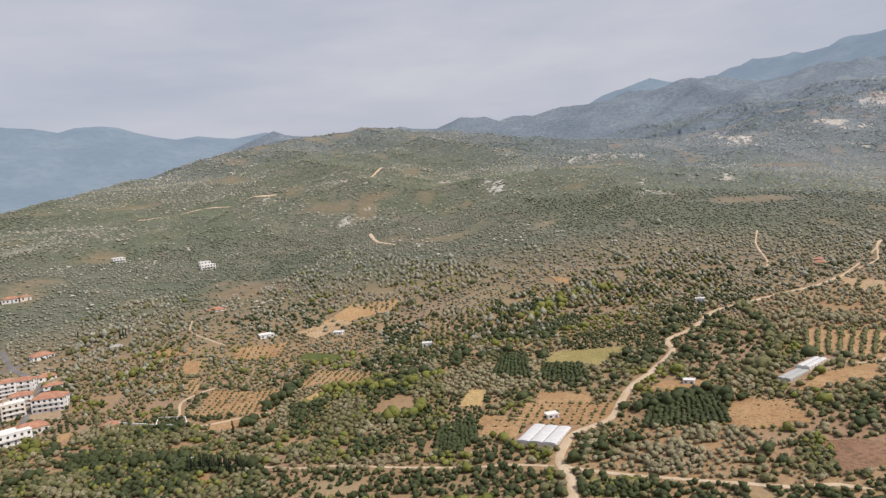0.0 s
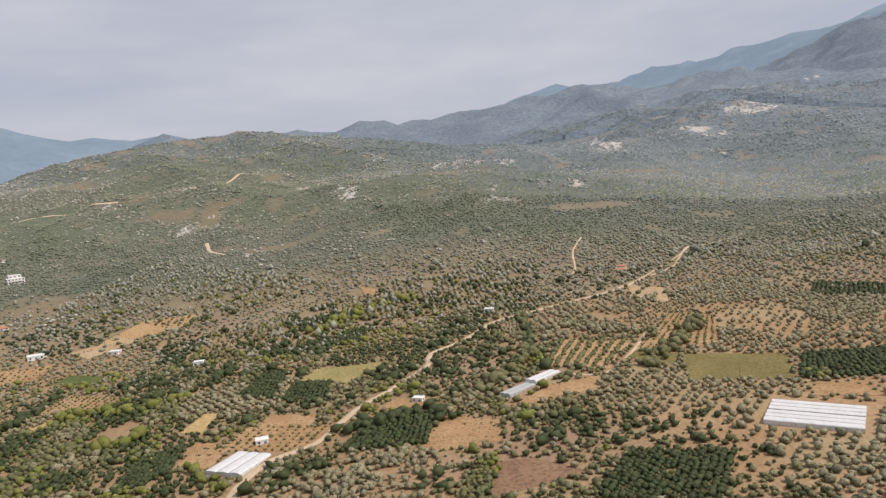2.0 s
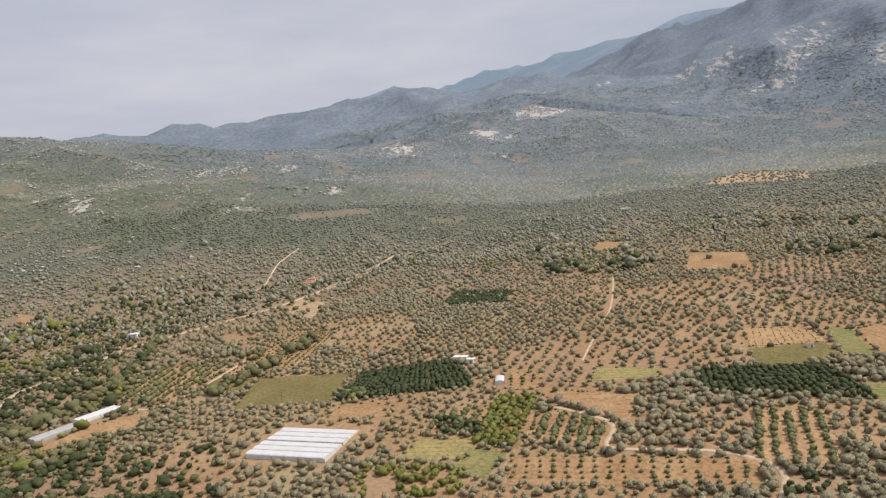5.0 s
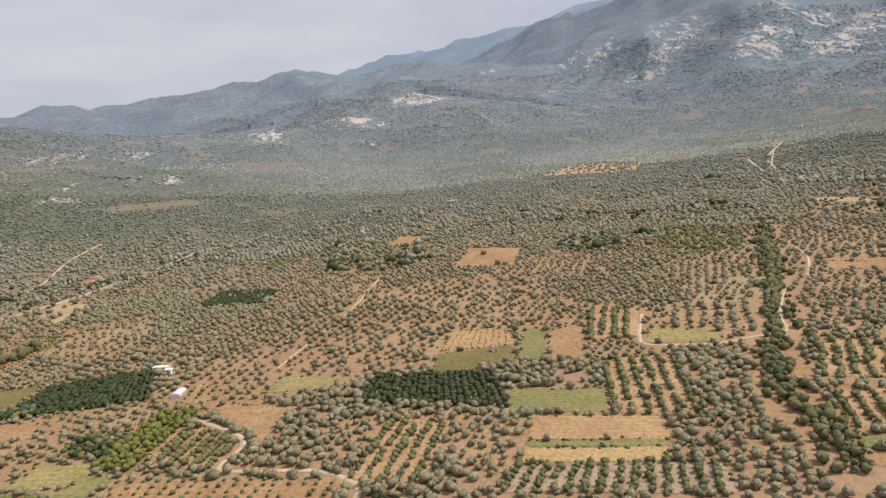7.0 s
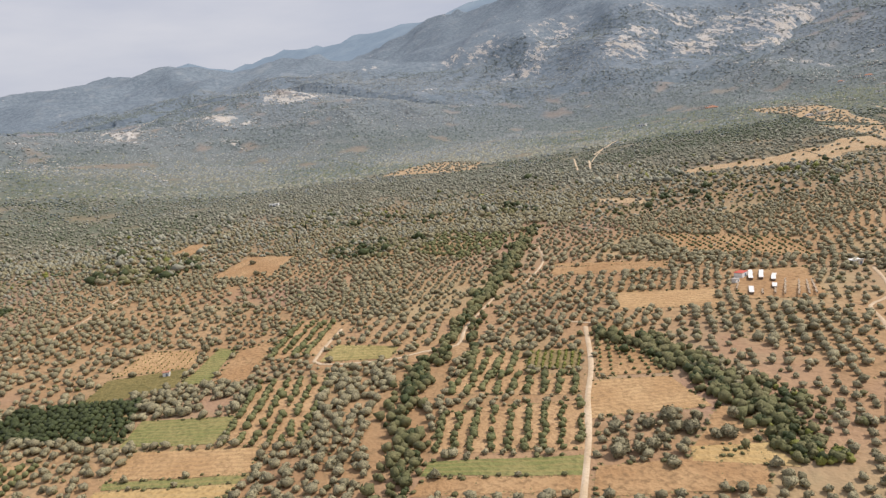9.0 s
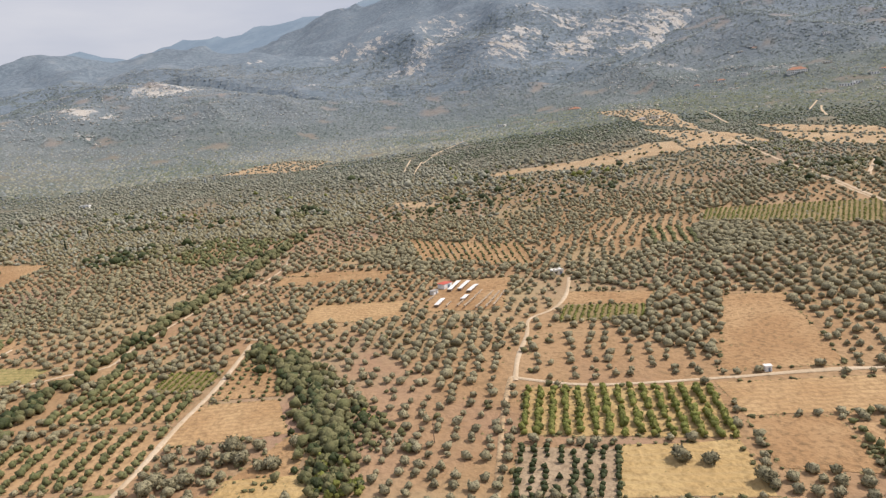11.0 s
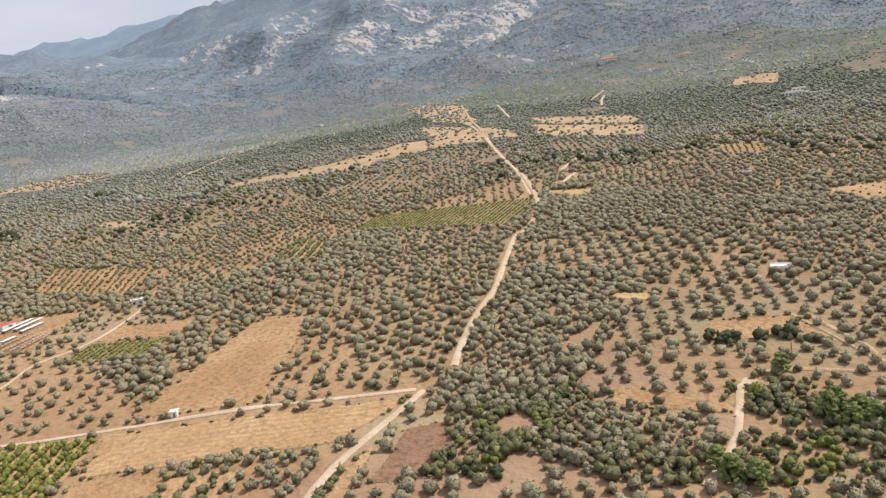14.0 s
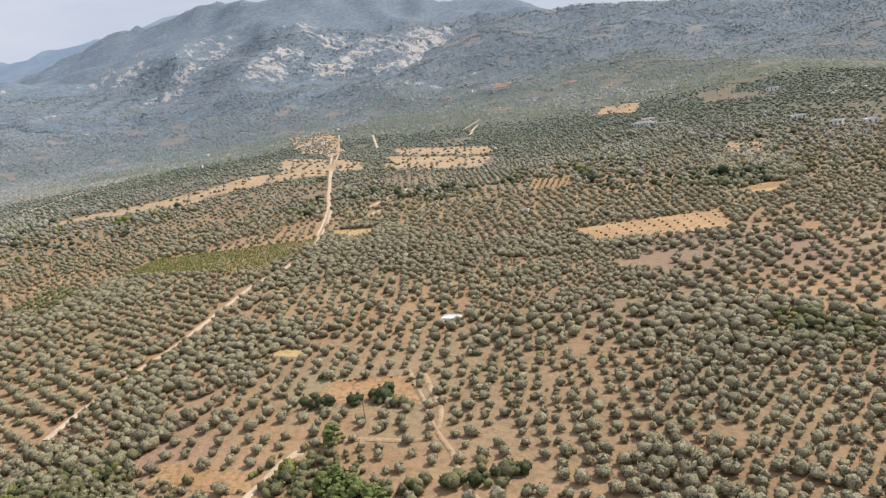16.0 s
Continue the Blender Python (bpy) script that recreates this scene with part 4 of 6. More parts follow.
field("gravel", (531, 97), (555, 119), (575, 103), (549, 79))
field("vines", (552, 58), (563, 66), (579, 47), (568, 39))
field("bare", (563, 68), (574, 75), (590, 53), (580, 47))
field("bare", (551, 6), (598, 35), (611, 23), (571, -13))
field("vines_tall", (499, 18), (515, 33), (543, 3), (527, -14))
field("rows_dark", (483, 3), (496, 15), (508, 0), (496, -10))
field("straw", (496, -10), (509, 1), (526, -14), (514, -28))
field("plough", (535, -10), (545, 3), (591, -41), (571, -42))
field("plough_bare", (522, -24), (535, -10), (546, -22), (532, -37))
field("rows", (550, -58), (564, -51), (576, -49), (553, -62))
field("plough_brown", (566, -58), (582, -50), (591, -57), (574, -67))
field("straw", (444, 42), (448, 46), (460, 37), (457, 28))
field("bare", (459, 35), (472, 57), (474, 53), (460, 32))
field("vines", (682, 97), (705, 110), (756, 53), (712, 35))
field("straw", (721, 286), (735, 297), (801, 249), (781, 217))
field("straw", (782, 219), (802, 251), (865, 245), (836, 204))
field("straw", (839, 207), (933, 325), (938, 262), (877, 191))
field("straw", (986, 385), (1058, 478), (1048, 384), (942, 260))
field("straw", (889, 202), (932, 251), (929, 211), (898, 183))
field("straw", (968, 226), (1003, 258), (1024, 170), (995, 136))
field("straw", (914, 171), (962, 220), (990, 133), (935, 101))
field("straw", (758, 49), (769, 61), (775, 45), (764, 33))
field("straw", (757, 45), (771, 51), (778, 39), (763, 32))
field("straw", (634, 272), (642, 281), (654, 255), (642, 240))
field("bare", (522, 178), (525, 183), (553, 149), (549, 142))
field("small", (569, 152), (588, 189), (610, 135), (590, 106))
field("rows", (636, 88), (661, 110), (667, 93), (646, 74))
field("rows", (534, -36), (545, -24), (555, -34), (541, -45))
field("bare", (645, -78), (655, -74), (665, -88), (656, -101))
field("straw", (657, -46), (661, -45), (665, -53), (661, -56))
field("small_tan", (777, -73), (792, -52), (834, -93), (809, -109))
field("bare", (609, -77), (615, -73), (622, -91), (618, -97))
field("bare", (860, -79), (869, -84), (895, -102), (880, -104))
thicket("green", (-163, 234), (-153, 272), (-84, 252), (-57, 208))
thicket("maquis", (-177, 304), (-189, 343), (-137, 342), (-121, 300))
thicket("green", (-68, 255), (-73, 296), (-11, 338), (-4, 247))
thicket("citrus", (-23, 232), (-6, 248), (6, 244), (4, 224))
thicket("citrus", (-73, 212), (-75, 232), (24, 205), (21, 189))
thicket("maquis", (99, 253), (142, 307), (146, 291), (110, 249))
thicket("green", (-35, 348), (-16, 416), (49, 439), (65, 393))
thicket("maquis", (-144, 503), (-96, 597), (39, 491), (-36, 421))
thicket("maquis", (-216, 385), (-255, 469), (-198, 514), (-153, 389))
thicket("green", (15, 408), (34, 438), (195, 503), (160, 399))
thicket("maquis", (94, 185), (101, 209), (109, 206), (101, 182))
thicket("maquis", (163, 337), (167, 351), (201, 309), (196, 298))
thicket("citrus", (240, 185), (245, 196), (259, 183), (254, 176))
thicket("maquis", (222, 234), (230, 235), (230, 225), (222, 226))
thicket("citrus", (296, 111), (305, 118), (313, 109), (309, 103))
thicket("fresh", (211, 161), (218, 175), (243, 159), (235, 147))
thicket("maquis", (579, -73), (598, -54), (612, -72), (592, -92))
thicket("maquis", (596, -104), (626, -93), (632, -120), (621, -141))
thicket("maquis", (586, -64), (595, -53), (618, -90), (607, -97))
thicket("maquis", (587, -89), (598, -83), (607, -97), (595, -101))
thicket("maquis", (714, -149), (732, -145), (736, -166), (712, -171))
thicket("maquis", (615, -94), (630, -90), (637, -104), (627, -116))
thicket("olive_dense", (540, -47), (558, -34), (570, -42), (548, -56))
thicket("olive_close", (586, -48), (625, -28), (655, -54), (602, -70))
thicket("green", (610, -32), (649, -13), (651, -16), (612, -36))
thicket("maquis", (546, -23), (548, -21), (562, -33), (561, -36))
thicket("maquis", (470, 39), (481, 87), (489, 86), (481, 26))
thicket("olive_dense", (701, -78), (740, -42), (783, -95), (729, -125))
thicket("olive_close", (647, -151), (702, -129), (727, -170), (665, -181))
thicket("olive_dense", (281, 147), (299, 169), (322, 151), (302, 128))
thicket("green", (571, -64), (592, -53), (617, -66), (580, -77))
thicket("olive_dense", (357, 150), (366, 168), (387, 146), (378, 132))
thicket("maquis", (643, -83), (647, -80), (657, -97), (654, -100))
thicket("maquis", (457, 29), (471, 52), (476, 46), (465, 21))
thicket("green", (-163, 274), (-170, 301), (-119, 293), (-84, 252))
thicket("green", (-62, 228), (-68, 255), (-25, 247), (-22, 218))
thicket("citrus", (1, 211), (6, 234), (16, 228), (24, 205))
thicket("maquis", (-204, 346), (-212, 384), (-153, 389), (-137, 342))
thicket("olive_dense", (63, 209), (72, 227), (93, 218), (97, 200))
thicket("maquis", (87, 181), (97, 200), (109, 200), (101, 180))
thicket("olive_dense", (40, 201), (52, 217), (86, 203), (73, 187))
thicket("green", (31, 187), (36, 197), (54, 192), (53, 181))
thicket("citrus", (53, 181), (59, 190), (87, 179), (84, 174))
thicket("olive_dense", (136, 320), (170, 392), (228, 371), (189, 309))
ravine(12, (570, 252), (532, 218), (504, 188), (470, 158), (446, 134), (431, 124), (410, 103), (401, 82), (390, 67))
ravine(12, (479, 110), (479, 84), (475, 65), (470, 53), (466, 41), (460, 33))
ravine(11, (486, 96), (480, 75), (473, 49), (460, 26))
ravine(3, (440, 115), (460, 147), (479, 167), (510, 195), (544, 230))
ravine(5, (86, 375), (140, 300), (131, 349), (153, 426))
ravine(5, (248, 404), (275, 437), (308, 476), (354, 515))
ravine(8, (632, -120), (639, -127), (647, -134))

belt("citrus", 2.2, 8, (62, 242), (77, 248), (90, 256), (98, 240))
belt("maquis", 2.2, 7, (154, 377), (146, 330), (141, 297), (111, 263))
belt("citrus", 1.8, 4, (150, 350), (143, 310))
belt("citrus", 2.0, 7, (-88, 277), (-83, 298), (-77, 329))
belt("fresh", 2.3, 9, (-62, 312), (-46, 308), (-20, 306), (-9, 317))
belt("citrus", 2.2, 8, (-28, 314), (-6, 326), (6, 352))
belt("fresh", 2.6, 8, (-30, 262), (-14, 272))
belt("fresh", 2.6, 12, (40, 390), (77, 430), (100, 436))
belt("fresh", 2.4, 9, (-178, 354), (-166, 361))
belt("maquis", 2.2, 10, (-225, 395), (-220, 420), (-207, 437))
belt("maquis", 2.0, 8, (176, 262), (200, 285), (223, 312))
belt("citrus", 1.6, 5, (643, -79), (649, -87), (655, -95))
belt("citrus", 2.0, 8, (-150, 262), (-110, 250), (-70, 232))

# groves that cover the plain, parcel by parcel
PARCEL = 46.0
# where the crowns close over the soil (1) and where it shows between the rows (0)
CANOPY = np.array(((750, -96, 1), (723, -132, 1), (674, -169, 1), (659, -161, 1), (692, -174, 1), (780, -134, 0), (686, -152, 0), (641, -26, 1), (705, -87, 0), (690, -48, 0), (678, -18, 0), (727, -22, 1), (689, -128, 0), (655, -135, 0), (646, 65, 1), (602, -8, 0), (641, 25, 0), (548, 29, 0), (528, 66, 0), (598, -48, 0), (582, 36, 1), (625, 160, 1), (685, -12, 0), (323, 140, 1), (347, 197, 0), (395, 236, 0), (520, 273, 1), (488, 133, 0), (403, 123, 1), (303, 156, 1), (325, 268, 0), (331, 136, 1)))
ix, iy = np.meshgrid(np.arange(-20, 32), np.arange(-8, 22))
seed_x = (ix + 0.15 + 0.7 * hashed(ix, iy, 1)) * PARCEL
seed_y = (iy + 0.15 + 0.7 * hashed(ix, iy, 2)) * PARCEL
sx, sy = seed_x.ravel(), seed_y.ravel()
reach = off_path(sx, sy)
grove, others = [], []
for k in range(len(sx)):
    if reach[k] < -60 or reach[k] > 680:
        continue
    lush, valley, draw = sx[k] > 585 and sy[k] < 40, sx[k] < 175 and sy[k] > 120, hashed(k, 9, 12)
    a = radians(40) + (hashed(k, 3, 4) - 0.5) * 0.32 + (math.pi / 4 if hashed(k, 5, 4) > 0.88 else 0)
    gap = (2.35 + 0.8 * hashed(k, 1, 5)) if valley else ((3.05 if lush else 2.95) + (0.7 if lush else 1.0) * hashed(k, 1, 5))
    gap *= 1.0 if reach[k] < 350 else 1.12
    near_by = np.hypot(CANOPY[:, 0] - sx[k], CANOPY[:, 1] - sy[k])
    closed = bool(CANOPY[near_by.argmin(), 2]) if near_by.min() < 48 else not valley and hashed(k, 11, 3) < 0.28
    if near_by.min() < 48 and not closed:
        gap *= 1.12
    if closed:
        gap = 2.35 + 0.5 * hashed(k, 12, 3)
    wild = (valley and draw > 0.28) or (reach[k] > 360 and draw > 0.55)
    g = np.arange(-52, 52, gap)
    u, v = np.meshgrid(g, g * (0.85 + 0.35 * hashed(k, 2, 6)))
    loose = 0.4 if wild else 0.24 if closed else 0.13
    u, v = u.ravel() + rng.normal(0, gap * loose, u.size), v.ravel() + rng.normal(0, gap * loose, v.size)
    x, y = sx[k] + u * math.cos(a) - v * math.sin(a), sy[k] + u * math.sin(a) + v * math.cos(a)
    close = np.argsort((sx - sx[k]) ** 2 + (sy - sy[k]) ** 2)[:14]
    d = (x[:, None] - sx[close][None]) ** 2 + (y[:, None] - sy[close][None]) ** 2
    keep = (d.argmin(1) == 0) & (rng.random(len(x)) < (0.88 if valley else 0.8) + 0.25 * hashed(k, 7, 8))
    x, y = x[keep], y[keep]
    size = ((1.12 if lush else 0.85 if valley else 0.92) + (0.3 if lush else 0.45) * hashed(k, 8, 9)) * rng.uniform(0.68, 1.2, len(x)) * (1.0 if reach[k] < 350 else 1.15)
    sort = np.zeros(len(x))
    if wild:
        size *= rng.uniform(0.7, 1.3, len(x))
        kinds = value_noise(x, y, 20, 14) + rng.normal(0, 0.1, len(x))
        sort = np.where(rng.random(len(x)) < (0.75 if valley else 0.55), np.where(kinds > 0.62, 2, np.where(kinds < (0.3 if valley else 0.12), 4, 1)), 0)
        size = np.where((sort > 1) & (rng.random(len(x)) < 0.25), size * 1.6, size)
    elif valley and draw < 0.2:
        sort += 2
    elif draw < 0.05:
        sort += 3
    grove.append(np.stack([x, y, size, sort], 1))
grove = np.concatenate(grove)


def in_fan(x, y):
    """The side of the land that the flight looks over."""
    return (x > -15 - 0.66 * (y + 4)) & ((x < 560) | (y > -225 + 0.17 * (x - 564)))


def free_of_plan(x, y, margin):
    free = np.ones(len(x), bool)
    for quad in FIELD_QUADS:
        free &= ~in_quad(x, y, quad)
    for line, width in LANE_LINES:
        free &= ~near_line(x, y, line, width / 2 + margin)
    return free


grove = grove[rng.random(len(grove)) > np.clip((off_path(grove[:, 0], grove[:, 1]) - 470) / 190, 0, 1)]
hill = hill_amount(grove[:, 0], grove[:, 1])
grove = grove[free_of_plan(grove[:, 0], grove[:, 1], 0.55) & (rng.random(len(grove)) > hill / 24) & (off_path(grove[:, 0], grove[:, 1]) > 32) & in_fan(grove[:, 0], grove[:, 1])]
# bushes and weeds between the trees
bx, by = rng.uniform(-250, 900, 24000), rng.uniform(-220, 420, 24000)
bx, by = np.append(bx, rng.uniform(-260, 190, 26000)), np.append(by, rng.uniform(90, 430, 26000))
away = off_path(bx, by)
ok = (away > 60) & (away < 400) & (value_noise(bx, by, 30, 51) > 0.35) & free_of_plan(bx, by, 0.4)
bx, by = bx[ok], by[ok]
weedy = rng.random(len(bx)) < np.where(bx < 190, 0.25, 0.62)
sow("weed", np.stack([bx, by, rng.uniform(0.25, 0.6, len(bx)), np.full(len(bx), 0.6)], 1)[weedy])
sow("maquis", np.stack([bx, by, rng.uniform(0.4, 1.0, len(bx)), np.full(len(bx), 0.9)], 1)[~weedy])


def plant(name, pts, material, label, category, levels=(108, 162)):
    """Stuff: many crowns, finer where they stand nearer."""
    places = np.stack([pts[:, 0], pts[:, 1], ground_z(pts[:, 0], pts[:, 1])], 1)
    d = off_path(pts[:, 0], pts[:, 1])
    d = d + np.clip((d - 250) / 150, 0, 1) * rng.normal(0, 85, len(d)) + np.where((pts[:, 2] < 0.75) & (d > 0), np.minimum(200, 400 - np.clip(d, 0, 400)), 0)
    heights = pts[:, 3] if pts.shape[1] > 3 else np.ones(len(pts))
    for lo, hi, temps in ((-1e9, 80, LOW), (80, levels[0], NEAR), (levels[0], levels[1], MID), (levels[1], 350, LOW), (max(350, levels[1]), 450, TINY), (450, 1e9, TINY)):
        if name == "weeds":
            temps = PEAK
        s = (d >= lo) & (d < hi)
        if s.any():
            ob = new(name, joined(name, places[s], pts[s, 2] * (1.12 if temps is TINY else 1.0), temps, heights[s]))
            # the farthest crowns take the paled scrub colour in place of haze
            ob.data.materials.append(M_PALEDSCRUB if lo >= 450 else material)
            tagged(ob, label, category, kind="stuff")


# trees that stand nearest, each on its own
def olive_mesh_pair(k):
    v, f = FULL[k % len(FULL)]
    crown = bpy.data.meshes.new("crown")
    crown.from_pydata([(p[0], p[1], p[2] + 0.08) for p in v], [], f.tolist())
    crown.polygons.foreach_set("use_smooth", np.ones(len(crown.polygons), bool))
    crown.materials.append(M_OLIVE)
    bm = bmesh.new()
    for a in range(3):
        lean = Vector((0.25 * math.cos(a * 2.1 + k), 0.25 * math.sin(a * 2.1 + k), 0.75))
        bmesh.ops.create_cone(bm, segments=6, radius1=0.13, radius2=0.06, depth=0.9, cap_ends=True,
                              matrix=Matrix.Translation(lean * 0.55) @ lean.to_track_quat("Z", "Y").to_matrix().to_4x4())
    trunk = bpy.data.meshes.new("trunk")
    bm.to_mesh(trunk)
    bm.free()
    trunk.materials.append(M_BARK)
    return trunk, crown


OLIVE_MESHES = [olive_mesh_pair(k) for k in range(6)]


def olive_tree(x, y, size):
    k = int(rng.integers(0, 6))
    root = new("olive_tree")
    root.matrix_world = pose(x, y, gz(x, y) - 0.05, 0, 0, rng.uniform(0, 360)) @ Matrix.Diagonal((size, size, size * rng.uniform(0.9, 1.15), 1))
    for part_name, mesh in zip(("trunk", "crown"), OLIVE_MESHES[k]):
        new(part_name, mesh).parent = root
    return tagged(root, "grey-green olive tree with a rounded crown", "tree", "olive trees of the nearest grove")


away = off_path(grove[:, 0], grove[:, 1])
order = np.argsort(np.where((grove[:, 0] > 500) & (away > 75) & (grove[:, 3] == 0), away, 1e9))
single = np.zeros(len(grove), bool)
single[order[:300]] = True
for x, y, size, _ in grove[single]:
    olive_tree(x, y, size)
for number, species in ((1, "maquis"), (2, "citrus"), (3, "orchard"), (4, "fresh")):
    q = grove[grove[:, 3] == number]
    sow(species, np.stack([q[:, 0], q[:, 1], q[:, 2], np.full(len(q), 1.0)], 1))
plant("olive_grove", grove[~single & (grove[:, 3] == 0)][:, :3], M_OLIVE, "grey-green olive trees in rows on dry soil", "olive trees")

SPECIES = {
    "olive": ("olive_grove", M_OLIVE, "grey-green olive trees standing close together", "olive trees", (108, 162)),
    "citrus": ("citrus_orchard", M_CITRUS, "dense dark green citrus trees", "citrus trees", (108, 162)),
    "orchard": ("fruit_orchard", M_ORCHARD, "green fruit trees in straight rows", "fruit trees", (108, 162)),
    "fresh": ("green_trees", M_FRESH, "bright green leafy trees", "trees", (140, 230)),
    "maquis": ("maquis", M_MAQUIS, "mixed dark green maquis bushes", "bushes", (92, 140)),
    "vine": ("vineyard", M_FRESH, "rows of green vines", "vines", (0, 230)),
    "weed": ("weeds", M_WEED, "dry straw-coloured weeds on bare soil", "weeds", (-1, -1)),
}
for species, clumps in PLANTED.items():
    name, material, label, category, levels = SPECIES[species]
    pts = np.concatenate(clumps)
    clear = np.ones(len(pts), bool)
    for line, width in ROAD_LINES:
        clear &= ~near_line(pts[:, 0], pts[:, 1], line, width / 2 + 0.5 * pts[:, 2])
    plant(name, pts[clear], material, label, category, levels)

# scrub and trees on the hills and the far plain, closer and smaller where they stand nearer
def scatter(near, far, gap):
    """Jittered places between two distances from the flight, where scrub grows."""
    x, y = (v.ravel() for v in np.meshgrid(np.arange(-1100, 2150, gap), np.arange(-420, 1900, gap)))
    x, y = x + rng.uniform(-0.5, 0.5, len(x)) * gap, y + rng.uniform(-0.5, 0.5, len(y)) * gap
    d = off_path(x, y) + rng.normal(0, 12, len(x))
    ok = (d >= near) & (d < far) & in_fan(x, y)
    x, y = x[ok], y[ok]
    lift = hill_amount(x, y)
    ok = (rng.random(len(x)) < 0.96 * np.maximum(scrub_share(lift, off_path(x, y)), np.clip((off_path(x, y) - 470) / 190, 0, 1)))
    ok &= (rng.random(len(x)) > 0.93 * bare_patch(x, y)) & (value_noise(x, y, 19, 31) + rng.normal(0, 0.1, len(x)) > 0.15)
    ok &= rng.random(len(x)) > 0.8 * outcrops(x, y, LOW_ROCKS)
    ok &= rng.random(len(x)) > 0.6 * outcrops(x, y, HIGH_ROCKS)
    x, y = x[ok], y[ok]
    ok = free_of_plan(x, y, 1)
    return x[ok], y[ok]


for near, far, gap, size, temps in ((150, 400, 2.8, 1.15, LOW), (400, 720, 3.2, 1.45, TINY), (720, 1060, 4.0, 1.95, PEAK), (1060, 1750, 5.6, 2.6, PEAK)):
    x, y = scatter(near, far, gap)
    radius = size * rng.uniform(0.55, 1.3, len(x))
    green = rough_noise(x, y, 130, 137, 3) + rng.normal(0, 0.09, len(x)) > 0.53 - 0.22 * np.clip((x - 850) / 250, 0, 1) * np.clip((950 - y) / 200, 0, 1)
    # the farther a bush stands, the likelier it gets a haze-tinted colour
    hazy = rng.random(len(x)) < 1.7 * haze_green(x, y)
    for q, material, label in ((green & ~hazy, M_HILLGREEN, "dark green trees and maquis on the hillsides"), (~green & ~hazy, M_PALEDSCRUB, "grey-green maquis scrub on the hillsides"),
                               (~green & hazy, M_HAZESCRUB, "scrub on the far hillsides, tinted blue-grey for haze"), (green & hazy, M_HAZEGREEN, "trees on the far hillsides, tinted blue-green for haze")):
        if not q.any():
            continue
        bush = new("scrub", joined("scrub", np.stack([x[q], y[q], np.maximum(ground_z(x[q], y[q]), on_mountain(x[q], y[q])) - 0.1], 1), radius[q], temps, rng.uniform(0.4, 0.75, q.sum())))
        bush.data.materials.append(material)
        tagged(bush, label, "scrub", kind="stuff")


# limestone that breaks through the scrub
rx, ry = rng.uniform(-800, 2050, 160000), rng.uniform(-200, 1500, 160000)
rl = hill_amount(rx, ry)
ok = (rl > 14) & (off_path(rx, ry) > 420) & (rough_noise(rx, ry, 120, 71, 3) * 0.6 + value_noise(rx, ry, 24, 75) * 0.4 > 0.625) & (rng.random(len(rx)) < 0.3) & free_of_plan(rx, ry, 2)
ok |= (outcrops(rx, ry, LOW_ROCKS) > 0.25) & (rng.random(len(rx)) < 0.4)
ok &= in_fan(rx, ry) & (hills(rx, ry, MOUNTAIN_RIDGES) < hills(rx, ry, RIDGES) + 25)
stones = np.stack([rx[ok], ry[ok], rng.uniform(0.5, 1.0, ok.sum()) ** 2 * 2.8], 1)[:9000]
rocks = new("limestone_outcrop", joined("limestone_outcrop", np.stack([stones[:, 0], stones[:, 1], ground_z(stones[:, 0], stones[:, 1])], 1), stones[:, 2], TINY, np.full(len(stones), 0.45)))
rocks.data.materials.append(M_LIMESTONE)
tagged(rocks, "pale limestone outcrops among the hillside scrub", "rocks", kind="stuff")
# ---- single trees ----
def part(name, mesh_or_bm, material, parent, label=""):
    """One mesh as a part under a thing, in the thing's own coordinates."""
    mesh = mesh_or_bm
    if isinstance(mesh_or_bm, bmesh.types.BMesh):
        mesh = bpy.data.meshes.new(name)
        mesh_or_bm.to_mesh(mesh)
        mesh_or_bm.free()
    if material is not None and not mesh.materials:
        mesh.materials.append(material)
    ob = new(name, mesh)
    ob.parent = parent
    if label:
        ob["label"] = label
    return ob


def block(w, d, h, at=(0, 0, 0), bevel=0.0, bm=None):
    """A box that stands on z = at.z, centred on at.x, at.y."""
    bm = bm or bmesh.new()
    made = bmesh.ops.create_cube(bm, size=1.0, matrix=Matrix.Translation((at[0], at[1], at[2] + h / 2)) @ Matrix.Diagonal((w, d, h, 1)))
    if bevel:
        edges = {e for v in made["verts"] for e in v.link_edges}
        bmesh.ops.bevel(bm, geom=list(edges), offset=bevel, segments=1, affect="EDGES")
    return bm


def rod(a, b, r1, r2, bm=None, sides=6):
    bm = bm or bmesh.new()
    a, b = Vector(a), Vector(b)
    bmesh.ops.create_cone(bm, segments=sides, radius1=r1, radius2=r2, depth=(b - a).length, cap_ends=True,
                          matrix=Matrix.Translation((a + b) / 2) @ (b - a).to_track_quat("Z", "Y").to_matrix().to_4x4())
    return bm


def lone_tree(x, y):
    t = olive_tree(x, y, rng.uniform(1.25, 1.75))
    tagged(t, "single grey-green olive tree on a bare field", "tree", "trees of the bare fields")


def clump_mesh(name, clumps, seed):
    """Foliage of many ragged clumps, given as (x, y, z, radius, squash)."""
    r = random.Random(seed)
    bm = bmesh.new()
    for cx, cy, cz, rad, sq in clumps:
        made = bmesh.ops.create_icosphere(bm, subdivisions=1, radius=1.0)
        off = Vector((r.random() * 40, r.random() * 40, r.random() * 40))
        for v in made["verts"]:
            k = rad * (1 + 0.5 * noise.noise(v.co * 1.7 + off) + r.uniform(-0.25, 0.25))
            v.co = Vector((cx + v.co.x * k, cy + v.co.y * k, cz + v.co.z * k * sq))
    mesh = bpy.data.meshes.new(name)
    bm.to_mesh(mesh)
    bm.free()
    return mesh


